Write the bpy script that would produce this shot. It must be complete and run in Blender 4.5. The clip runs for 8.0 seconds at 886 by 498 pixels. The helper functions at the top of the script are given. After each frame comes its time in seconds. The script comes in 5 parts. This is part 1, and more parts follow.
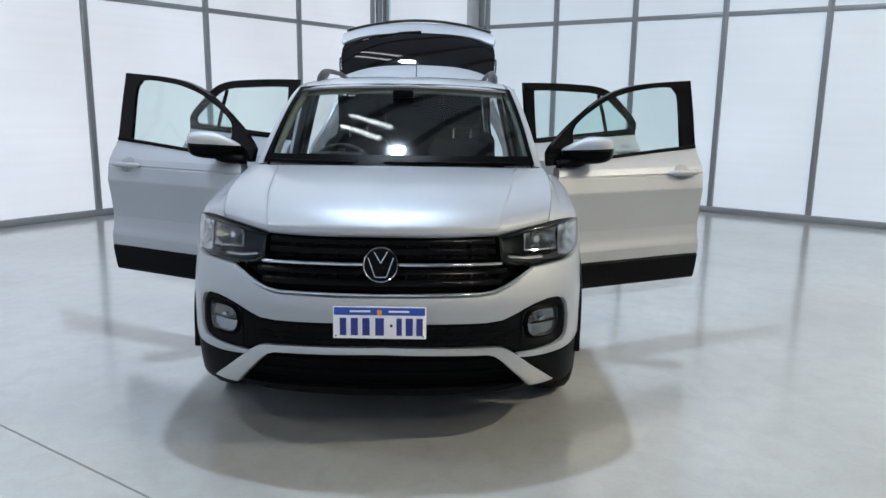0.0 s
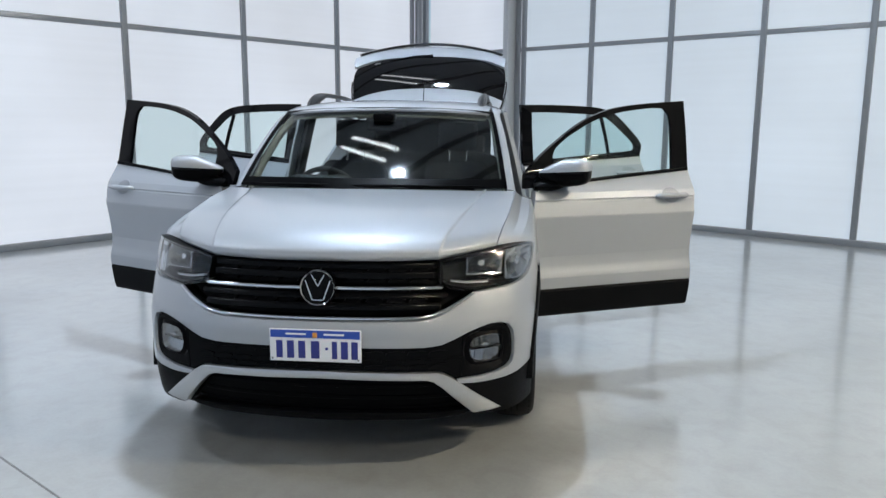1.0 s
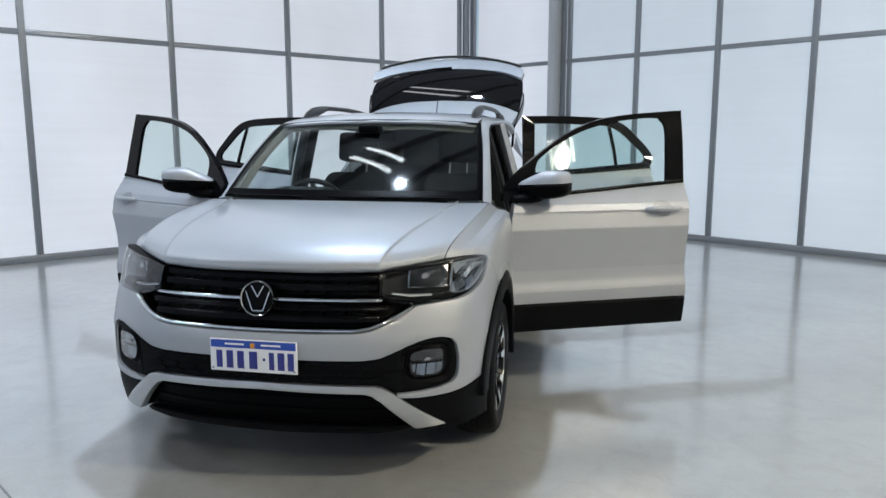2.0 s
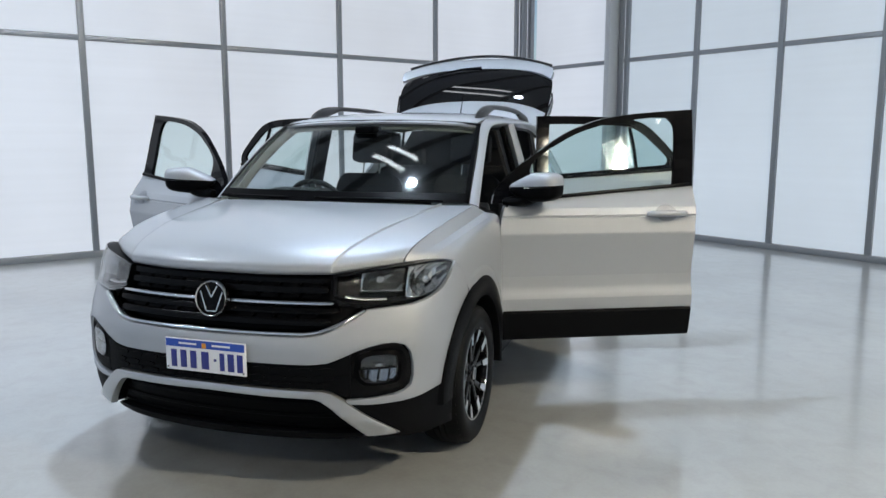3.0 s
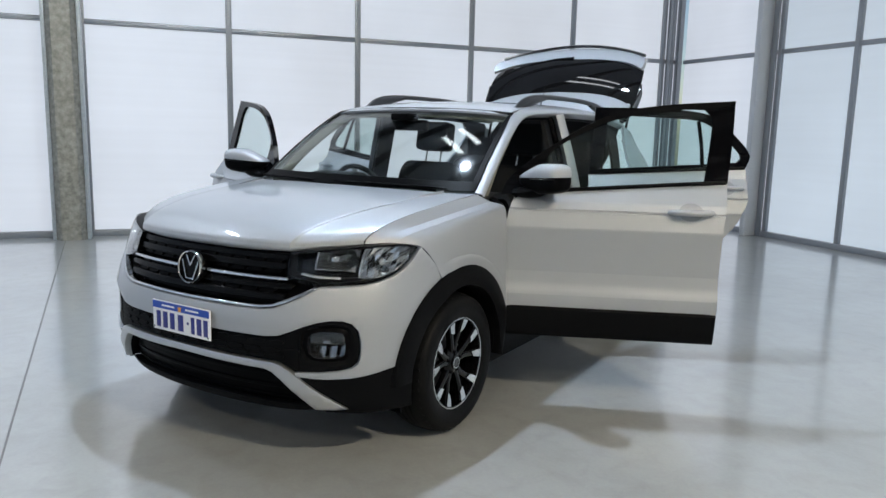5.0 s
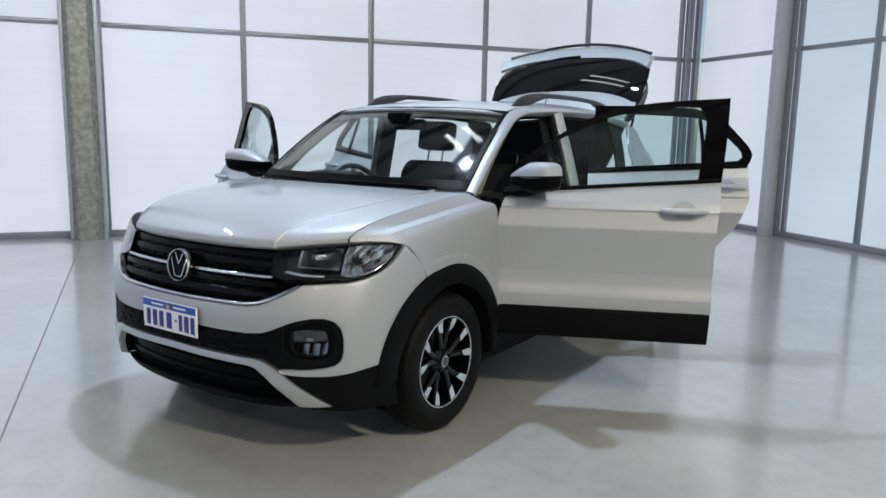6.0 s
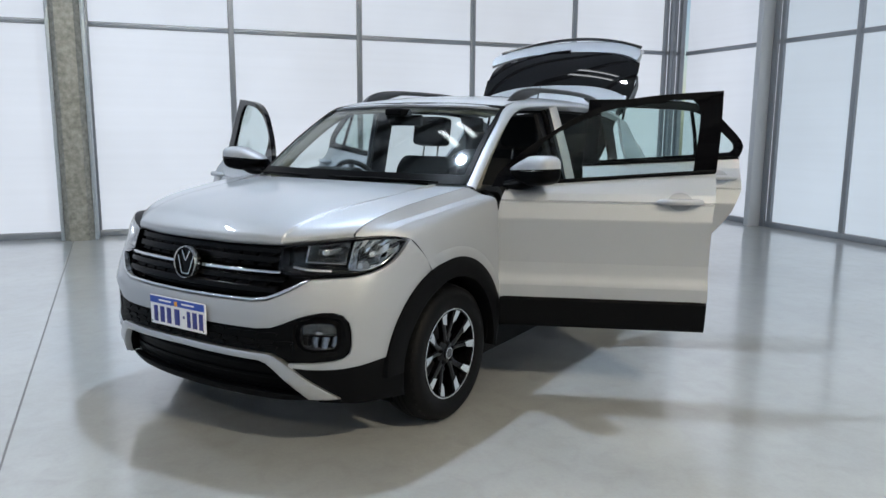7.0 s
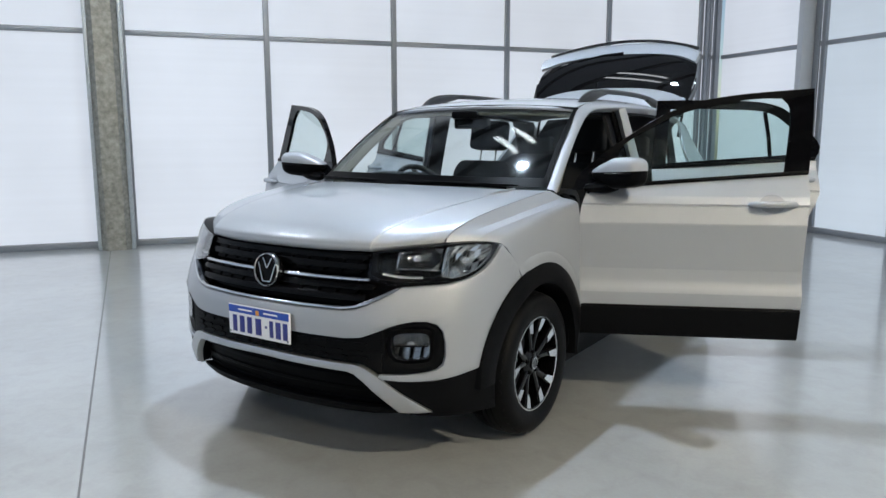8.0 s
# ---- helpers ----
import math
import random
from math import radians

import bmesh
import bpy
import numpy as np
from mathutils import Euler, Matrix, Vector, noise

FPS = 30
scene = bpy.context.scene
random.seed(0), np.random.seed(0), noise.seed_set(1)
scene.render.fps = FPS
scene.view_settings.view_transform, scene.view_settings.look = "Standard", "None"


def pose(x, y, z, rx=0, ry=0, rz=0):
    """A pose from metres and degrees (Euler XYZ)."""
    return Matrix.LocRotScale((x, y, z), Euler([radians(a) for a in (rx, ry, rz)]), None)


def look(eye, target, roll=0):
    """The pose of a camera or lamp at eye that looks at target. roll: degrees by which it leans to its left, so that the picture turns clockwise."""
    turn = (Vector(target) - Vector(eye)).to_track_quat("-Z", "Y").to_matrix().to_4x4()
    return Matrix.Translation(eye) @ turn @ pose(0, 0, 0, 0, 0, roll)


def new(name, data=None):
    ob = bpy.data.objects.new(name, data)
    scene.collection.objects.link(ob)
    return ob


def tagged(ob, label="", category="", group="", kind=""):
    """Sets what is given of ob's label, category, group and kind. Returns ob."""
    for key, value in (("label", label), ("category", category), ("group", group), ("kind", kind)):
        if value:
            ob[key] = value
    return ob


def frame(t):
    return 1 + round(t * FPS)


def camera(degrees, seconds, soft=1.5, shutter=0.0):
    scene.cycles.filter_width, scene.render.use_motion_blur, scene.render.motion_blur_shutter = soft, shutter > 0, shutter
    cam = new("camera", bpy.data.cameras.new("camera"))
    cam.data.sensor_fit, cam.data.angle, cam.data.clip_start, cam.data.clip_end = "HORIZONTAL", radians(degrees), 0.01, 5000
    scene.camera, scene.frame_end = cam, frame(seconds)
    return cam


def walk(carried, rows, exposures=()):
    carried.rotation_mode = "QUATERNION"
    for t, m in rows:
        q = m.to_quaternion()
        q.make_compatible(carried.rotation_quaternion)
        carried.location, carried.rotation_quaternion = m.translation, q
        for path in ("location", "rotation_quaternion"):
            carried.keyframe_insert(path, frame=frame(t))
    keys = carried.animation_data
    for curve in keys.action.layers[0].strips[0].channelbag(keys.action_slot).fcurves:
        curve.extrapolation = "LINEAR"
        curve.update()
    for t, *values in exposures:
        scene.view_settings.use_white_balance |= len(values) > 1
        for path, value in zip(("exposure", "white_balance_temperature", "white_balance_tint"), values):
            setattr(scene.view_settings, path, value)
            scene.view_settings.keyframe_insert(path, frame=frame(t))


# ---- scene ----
cam = camera(61.7, 8.0)
PATH = [
    (0, (0.161, -2.778, 1.426), (0.218, -0.818, 1.03), 0.8),
    (0.5, (0.393, -2.726, 1.437), (0.366, -0.761, 1.069), 0.5),
    (1, (0.667, -2.741, 1.433), (0.542, -0.774, 1.093), 0.3),
    (1.5, (0.939, -2.699, 1.429), (0.712, -0.737, 1.114), 0.1),
    (3, (1.652, -2.424, 1.415), (1.105, -0.524, 1.115), -0.0),
    (3.5, (1.867, -2.282, 1.411), (1.207, -0.419, 1.106), 0.2),
    (4, (2.086, -2.204, 1.399), (1.308, -0.387, 1.092), 0.6),
    (4.5, (2.312, -2.145, 1.394), (1.406, -0.39, 1.077), 1.2),
    (6, (2.617, -1.987, 1.384), (1.564, -0.318, 1.065), 1.1),
    (6.5, (2.645, -2.03, 1.383), (1.606, -0.354, 1.05), 1.0),
    (7, (2.577, -2.076, 1.381), (1.558, -0.386, 1.051), 0.4),
    (7.5, (2.401, -2.127, 1.371), (1.376, -0.439, 1.056), -0.0),
    (8, (2.232, -2.14, 1.347), (1.184, -0.464, 1.04), -0.1),
]
walk(cam, [(t, look(eye, target, roll)) for t, eye, target, roll in PATH], [(0, .15), (1, .10), (2, .03), (3, .02), (8, .07)])

# ---------- world, lights, exposure ----------
world = bpy.data.worlds.new("world")
scene.world = world
world.use_nodes = True
sky = world.node_tree.nodes.new("ShaderNodeTexSky")
sky.sky_type, sky.sun_disc = "NISHITA", False
sky.sun_elevation, sky.sun_rotation = radians(40), radians(120)
world.node_tree.links.new(sky.outputs[0], world.node_tree.nodes["Background"].inputs[0])
world.node_tree.nodes["Background"].inputs[1].default_value = 0.1
EXPOSURE = 0.0
scene.view_settings.exposure = EXPOSURE

GLOW_LEFT, GLOW_RIGHT, GLOW_SOUTH, GLOW_EAST = 0.555, 0.475, 0.40, 0.05   # daylight behind the west and north panels; south is added fill, east barely glows
TUBE_WATTS, WARM_WATTS, HIGHBAY_WATTS = 1.0, 640.0, 195.0


def lamp(name, kind, where, watts, colour, size=0.2, size_y=0.2, turn=0.0):
    light = bpy.data.lights.new(name, kind)
    light.energy, light.color = watts, colour
    if kind == "AREA":
        light.shape, light.size, light.size_y = ("RECTANGLE" if size != size_y else "ELLIPSE"), size, size_y
    else:
        light.shadow_soft_size = size
    ob = new(name, light)
    ob.matrix_world = pose(*where, 0, 0, turn)
    return ob


# ---------- materials ----------
def material(name, colour, rough=0.5, metal=0.0, grain=0.0, grain_scale=40.0, stain=0.0, stain_scale=2.0,
             bump=0.0, coat=0.0, rough_var=0.0, spec=0.5, coat_rough=0.03):
    m = bpy.data.materials.new(name)
    m.use_nodes = True
    nt = m.node_tree
    b = nt.nodes["Principled BSDF"]
    b.inputs["Base Color"].default_value = (*colour, 1)
    b.inputs["Roughness"].default_value = rough
    b.inputs["Metallic"].default_value = metal
    b.inputs["Coat Weight"].default_value = coat
    b.inputs["Coat Roughness"].default_value = coat_rough
    b.inputs["Specular IOR Level"].default_value = spec
    if not (grain or stain or bump or rough_var):
        return m
    co = nt.nodes.new("ShaderNodeTexCoord")
    fine = nt.nodes.new("ShaderNodeTexNoise")
    fine.inputs["Scale"].default_value, fine.inputs["Detail"].default_value = grain_scale, 6
    wide = nt.nodes.new("ShaderNodeTexNoise")
    wide.inputs["Scale"].default_value, wide.inputs["Detail"].default_value = stain_scale, 3
    for n in (fine, wide):
        nt.links.new(co.outputs["Object"], n.inputs["Vector"])
    last = None
    for n, amount in ((fine, grain), (wide, stain)):
        if not amount:
            continue
        ramp = nt.nodes.new("ShaderNodeMapRange")
        ramp.inputs["From Min"].default_value, ramp.inputs["From Max"].default_value = 0.0, 1.0
        ramp.inputs["To Min"].default_value, ramp.inputs["To Max"].default_value = 1 - amount, 1 + amount
        nt.links.new(n.outputs["Fac"], ramp.inputs["Value"])
        mul = nt.nodes.new("ShaderNodeVectorMath")
        mul.operation = "SCALE"
        if last is None:
            mul.inputs[0].default_value = colour
        else:
            nt.links.new(last, mul.inputs[0])
        nt.links.new(ramp.outputs[0], mul.inputs["Scale"])
        last = mul.outputs[0]
    if last is not None:
        nt.links.new(last, b.inputs["Base Color"])
    if rough_var:
        ramp = nt.nodes.new("ShaderNodeMapRange")
        ramp.inputs["From Min"].default_value, ramp.inputs["From Max"].default_value = 0.0, 1.0
        ramp.inputs["To Min"].default_value, ramp.inputs["To Max"].default_value = max(0.02, rough - rough_var), rough + rough_var
        nt.links.new(wide.outputs["Fac"], ramp.inputs["Value"])
        nt.links.new(ramp.outputs[0], b.inputs["Roughness"])
    if bump:
        bn = nt.nodes.new("ShaderNodeBump")
        bn.inputs["Strength"].default_value, bn.inputs["Distance"].default_value = bump, 0.004
        nt.links.new(fine.outputs["Fac"], bn.inputs["Height"])
        nt.links.new(bn.outputs[0], b.inputs["Normal"])
    return m


def glass_material(name, tint, gloss_rough=0.01, low=0.04, rise=5.0):
    m = bpy.data.materials.new(name)
    m.use_nodes = True
    nt = m.node_tree
    nt.nodes.remove(nt.nodes["Principled BSDF"])
    clear = nt.nodes.new("ShaderNodeBsdfTransparent")
    clear.inputs[0].default_value = (*tint, 1)
    gloss = nt.nodes.new("ShaderNodeBsdfGlossy")
    gloss.inputs["Roughness"].default_value = gloss_rough
    face = nt.nodes.new("ShaderNodeLayerWeight")
    face.inputs[0].default_value = 0.5
    power = nt.nodes.new("ShaderNodeMath")
    power.operation = "POWER"
    power.inputs[1].default_value = rise
    nt.links.new(face.outputs["Facing"], power.inputs[0])
    fres = nt.nodes.new("ShaderNodeMath")
    fres.operation = "MULTIPLY_ADD"
    fres.inputs[1].default_value, fres.inputs[2].default_value = 1 - low, low
    nt.links.new(power.outputs[0], fres.inputs[0])
    mix = nt.nodes.new("ShaderNodeMixShader")
    nt.links.new(fres.outputs[0], mix.inputs[0])
    nt.links.new(clear.outputs[0], mix.inputs[1])
    nt.links.new(gloss.outputs[0], mix.inputs[2])
    nt.links.new(mix.outputs[0], nt.nodes["Material Output"].inputs[0])
    return m


def panel_material(name, colour, glow):
    """Frosted twin-wall sheet with daylight behind it: faint horizontal ribs and cloudy patches."""
    m = bpy.data.materials.new(name)
    m.use_nodes = True
    nt = m.node_tree
    b = nt.nodes["Principled BSDF"]
    b.inputs["Base Color"].default_value = (0.30, 0.32, 0.34, 1)
    b.inputs["Roughness"].default_value = 0.75
    b.inputs["Specular IOR Level"].default_value = 0.15
    co = nt.nodes.new("ShaderNodeTexCoord")
    stretch = nt.nodes.new("ShaderNodeMapping")
    stretch.inputs["Scale"].default_value = (0.25, 0.25, 14)
    nt.links.new(co.outputs["Object"], stretch.inputs[0])
    rib = nt.nodes.new("ShaderNodeTexNoise")
    rib.inputs["Scale"].default_value, rib.inputs["Detail"].default_value = 1.0, 2
    nt.links.new(stretch.outputs[0], rib.inputs["Vector"])
    cloud = nt.nodes.new("ShaderNodeTexNoise")
    cloud.inputs["Scale"].default_value, cloud.inputs["Detail"].default_value = 0.55, 3
    nt.links.new(co.outputs["Object"], cloud.inputs["Vector"])
    r1 = nt.nodes.new("ShaderNodeMapRange")
    r1.inputs["To Min"].default_value, r1.inputs["To Max"].default_value = 0.95, 1.05
    nt.links.new(rib.outputs["Fac"], r1.inputs["Value"])
    r2 = nt.nodes.new("ShaderNodeMapRange")
    r2.inputs["From Min"].default_value, r2.inputs["From Max"].default_value = 0.3, 0.7
    r2.inputs["To Min"].default_value, r2.inputs["To Max"].default_value = 0.9 * glow, 1.06 * glow
    nt.links.new(cloud.outputs["Fac"], r2.inputs["Value"])
    mul = nt.nodes.new("ShaderNodeMath")
    mul.operation = "MULTIPLY"
    nt.links.new(r1.outputs[0], mul.inputs[0])
    nt.links.new(r2.outputs[0], mul.inputs[1])
    b.inputs["Emission Color"].default_value = (*colour, 1)
    nt.links.new(mul.outputs[0], b.inputs["Emission Strength"])
    return m


def glowing(name, colour, strength):
    m = bpy.data.materials.new(name)
    m.use_nodes = True
    b = m.node_tree.nodes["Principled BSDF"]
    b.inputs["Emission Color"].default_value = (*colour, 1)
    b.inputs["Emission Strength"].default_value = strength
    return m


PAINT = material("silver_paint", (0.366, 0.390, 0.426), 0.48, 0.40, grain=0.06, grain_scale=900, coat=0.8, coat_rough=0.02)
BLACK = material("textured_black_plastic", (0.0040, 0.0043, 0.0052), 0.5, grain=0.25, grain_scale=300, bump=0.15, spec=0.05)
GLOSS_BLACK = material("gloss_black", (0.006, 0.006, 0.007), 0.08, coat=0.5)
FRAME_BLACK = material("window_frame_black", (0.0025, 0.0025, 0.0031), 0.05, spec=0.12)
GRILLE_BLACK = material("grille_black", (0.0022, 0.0023, 0.0028), 0.22, spec=0.09)
SATIN_BLACK = material("satin_black", (0.0026, 0.0027, 0.0033), 0.35, spec=0.03)
CHROME = material("chrome", (0.60, 0.61, 0.62), 0.10, 1.0)
SATIN_SILVER = material("satin_silver", (0.52, 0.53, 0.54), 0.34, 0.9, grain=0.04, grain_scale=300)
RUBBER = material("tyre_rubber", (0.0032, 0.0034, 0.004), 0.55, grain=0.3, grain_scale=60, stain=0.25, stain_scale=6, bump=0.2, spec=0.12)
RIM_BLACK = material("rim_black", (0.0025, 0.0025, 0.003), 0.14, spec=0.25)
MACHINED = material("machined_alloy", (0.74, 0.75, 0.76), 0.22, 1.0, grain=0.05, grain_scale=500)
FABRIC = material("seat_fabric", (0.016, 0.017, 0.019), 0.9, grain=0.3, grain_scale=400, stain=0.12, stain_scale=8, bump=0.3, spec=0.2)
TRIM = material("cabin_plastic", (0.014, 0.0145, 0.016), 0.6, grain=0.15, grain_scale=250, bump=0.15, spec=0.3)
HEADLINER = material("headliner_cloth", (0.21, 0.207, 0.18), 0.95, grain=0.08, grain_scale=300)
PLATE_WHITE = material("plate_white", (0.86, 0.87, 0.90), 0.3, grain=0.03, grain_scale=200)
PLATE_BLUE = material("plate_blue", (0.018, 0.075, 0.44), 0.3)
PLATE_INK = material("plate_ink", (0.022, 0.03, 0.22), 0.35)
ORANGE = material("plate_crest", (0.75, 0.32, 0.05), 0.4)
REFLECTOR = material("lamp_reflector", (0.62, 0.63, 0.64), 0.06, 1.0)
REFLECTOR_DIM = material("fog_reflector", (0.30, 0.305, 0.31), 0.14, 1.0)
FOG_REFLECTOR = material("fluted_reflector", (0.34, 0.345, 0.35), 0.24, 1.0)
TINTED = material("black_rear_glass", (0.004, 0.004, 0.0045), 0.03)
DISC = material("brake_steel", (0.022, 0.022, 0.024), 0.4, 0.6)
LAMP_GREY = material("lamp_housing", (0.005, 0.0055, 0.006), 0.2, 0.0, spec=0.3)
LENS = glass_material("lamp_lens", (0.95, 0.96, 0.97), 0.02, 0.015, 3.4)
GLASS = glass_material("car_glass", (0.885, 0.947, 0.938))
SCREEN_GLASS = glass_material("windscreen_glass", (0.88, 0.925, 0.92), 0.045, 0.064, 6.5)
MIRROR = material("mirror_glass", (0.85, 0.86, 0.88), 0.02, 1.0)
ALUMINIUM = material("grey_aluminium", (0.24, 0.26, 0.29), 0.42, 0.5, grain=0.06, grain_scale=60, stain=0.08, stain_scale=1.2)
POST_GREY = material("light_grey_steel", (0.42, 0.45, 0.49), 0.45, 0.2, grain=0.05, grain_scale=60, stain=0.08, stain_scale=1.0)
COLUMN = material("galvanised_steel", (0.27, 0.265, 0.235), 0.5, 0.45, grain=0.75, grain_scale=22, stain=0.2, stain_scale=3, bump=0.1, rough_var=0.1)
# paler, bluer tone than the shaft, for the side flanges
COLUMN_EDGE = material("pale_zinc", (0.40, 0.44, 0.47), 0.45, 0.5, grain=0.22, grain_scale=30, stain=0.15, stain_scale=3)
PANEL_LEFT = panel_material("frosted_panel_bright", (0.87, 0.93, 1.05), GLOW_LEFT)
PANEL_RIGHT = panel_material("frosted_panel_blue", (0.80, 0.93, 1.08), GLOW_RIGHT)
# glow of the added south wall, a bluish fill for the car's front
PANEL_SOUTH = panel_material("fill_panel_pale", (0.70, 0.90, 1.20), GLOW_SOUTH)
PANEL_EAST = panel_material("closing_panel_dim", (0.86, 0.93, 1.0), GLOW_EAST)
ROOF_SHEET = material("roof_sheet", (0.48, 0.51, 0.56), 0.6, grain=0.1, grain_scale=20, stain=0.15, stain_scale=0.6)
STEEL_DARK = material("painted_steel", (0.035, 0.037, 0.04), 0.5, grain=0.1, grain_scale=30)
TUBE = glowing("lit_tube", (0.95, 0.98, 1.0), 4.5)
TUBE_WARM = glowing("lit_warm_tube", (1.0, 0.93, 0.80), 16.0)
RAIL = material("rail_grey", (0.022, 0.023, 0.026), 0.38, grain=0.1, grain_scale=300, spec=0.35)
# body silver darkened to paint in the shade of the handle recess
CUP_SHADE = material("handle_cup_shade", (0.26, 0.275, 0.295), 0.45, 0.3)
SEAL = material("joint_seal", (0.15, 0.15, 0.15), 0.8, grain=0.2, grain_scale=80)


def floor_material():
    """Polished concrete: warm and cool clouds, fine aggregate, a few dark specks and an uneven seal coat."""
    m = bpy.data.materials.new("polished_concrete")
    m.use_nodes = True
    nt = m.node_tree
    b = nt.nodes["Principled BSDF"]
    co = nt.nodes.new("ShaderNodeTexCoord")

    def noise(scale, detail, distortion=0.0, rough=0.5):
        n = nt.nodes.new("ShaderNodeTexNoise")
        n.inputs["Scale"].default_value, n.inputs["Detail"].default_value = scale, detail
        n.inputs["Distortion"].default_value, n.inputs["Roughness"].default_value = distortion, rough
        nt.links.new(co.outputs["Object"], n.inputs["Vector"])
        return n.outputs["Fac"]

    def span(value, lo, hi, a, z):
        r = nt.nodes.new("ShaderNodeMapRange")
        for key, v in (("From Min", lo), ("From Max", hi), ("To Min", a), ("To Max", z)):
            r.inputs[key].default_value = v
        nt.links.new(value, r.inputs["Value"])
        return r.outputs[0]

    def blend(fac, kind, a, c):
        mix = nt.nodes.new("ShaderNodeMix")
        mix.data_type, mix.blend_type = "RGBA", kind
        for socket, v in ((mix.inputs[0], fac), (mix.inputs[6], a), (mix.inputs[7], c)):
            if isinstance(v, tuple):
                socket.default_value = (*v, 1)
            elif isinstance(v, float):
                socket.default_value = v
            else:
                nt.links.new(v, socket)
        return mix.outputs[2]

    clouds = span(noise(0.9, 3, 0.0, 0.45), 0.15, 0.85, 0.0, 1.0)
    patches = span(noise(2.6, 2, 0.0, 0.4), 0.10, 0.90, 0.0, 1.0)
    tone = blend(clouds, "MIX", FLOOR_DARK, FLOOR_LIGHT)
    tone = blend(span(patches, 0.0, 1.0, 0.0, 0.45), "MIX", tone, FLOOR_WARM)
    tone = blend(span(noise(7.5, 5, 0.6, 0.6), 0.42, 0.78, 0.0, 0.42), "MIX", tone, FLOOR_STAIN)
    fine = noise(55.0, 6)
    scale = nt.nodes.new("ShaderNodeVectorMath")
    scale.operation = "SCALE"
    nt.links.new(tone, scale.inputs[0])
    nt.links.new(span(fine, 0.0, 1.0, 0.93, 1.07), scale.inputs["Scale"])
    speck = nt.nodes.new("ShaderNodeTexVoronoi")
    speck.inputs["Scale"].default_value = 1.6
    nt.links.new(co.outputs["Object"], speck.inputs["Vector"])
    dots = span(speck.outputs["Distance"], 0.004, 0.012, 0.6, 0.0)
    nt.links.new(blend(dots, "MIX", scale.outputs[0], (0.06, 0.058, 0.055)), b.inputs["Base Color"])
    nt.links.new(span(clouds, 0.0, 1.0, 0.34, 0.26), b.inputs["Roughness"])
    b.inputs["Coat Weight"].default_value, b.inputs["Coat IOR"].default_value = 1.0, 1.7
    b.inputs["Coat Roughness"].default_value = 0.115
    bump = nt.nodes.new("ShaderNodeBump")
    bump.inputs["Strength"].default_value, bump.inputs["Distance"].default_value = 0.05, 0.002
    nt.links.new(fine, bump.inputs["Height"])
    nt.links.new(bump.outputs[0], b.inputs["Normal"])
    return m


FLOOR_STAIN = (0.24, 0.24, 0.225)
FLOOR_DARK, FLOOR_LIGHT, FLOOR_WARM = (0.27, 0.283, 0.288), (0.43, 0.448, 0.456), (0.36, 0.355, 0.325)
CONCRETE = floor_material()


# ---------- mesh helpers ----------
def part(name, bm, mat, parent=None, label="", smooth=40):
    """Links a bmesh as one mesh object, under a thing or a part."""
    bmesh.ops.recalc_face_normals(bm, faces=bm.faces)
    me = bpy.data.meshes.new(name)
    bm.to_mesh(me)
    bm.free()
    me.materials.append(mat)
    if smooth:
        me.shade_smooth()
        me.set_sharp_from_angle(angle=radians(smooth))
    ob = new(name, me)
    if parent is not None:
        ob.parent = parent
    if label:
        ob["label"] = label
    return ob


def holder(name, m=None, parent=None):
    ob = new(name)
    ob.empty_display_size = 0.1
    if m is not None:
        ob.matrix_world = m
    if parent is not None:
        ob.parent = parent
    return ob


def curve(points, n=8):
    """A smooth line through the points."""
    p = [np.array(q, float) for q in points]
    p = [2 * p[0] - p[1]] + p + [2 * p[-1] - p[-2]]
    out = []
    for i in range(1, len(p) - 2):
        a, b, c, d = p[i - 1:i + 3]
        for k in range(n):
            t = k / n
            out.append(0.5 * (2 * b + (c - a) * t + (2 * a - 5 * b + 4 * c - d) * t * t + (3 * b - a - 3 * c + d) * t ** 3))
    out.append(p[-2])
    return np.array(out)


def spread(line, n):
    """n points at even steps along a line."""
    line = np.asarray(line)
    s = np.r_[0, np.cumsum(np.linalg.norm(np.diff(line, axis=0), axis=1))]
    at = np.linspace(0, s[-1], n)
    return np.stack([np.interp(at, s, line[:, k]) for k in range(line.shape[1])], 1)


def loft(lines, along=24, across=6, even=True):
    """A grid through several lines: rows follow the lines."""
    rows = [spread(curve(l, 10), along) if even else curve(l, max(1, along // (len(l) - 1))) for l in lines]
    cols = [curve([r[i] for r in rows], across) for i in range(len(rows[0]))]
    return np.stack(cols, 1)          # [across, along, 3]


def normals(g):
    du, dv = np.gradient(g, axis=0), np.gradient(g, axis=1)
    n = np.cross(du, dv)
    return n / np.maximum(np.linalg.norm(n, axis=2, keepdims=True), 1e-9)


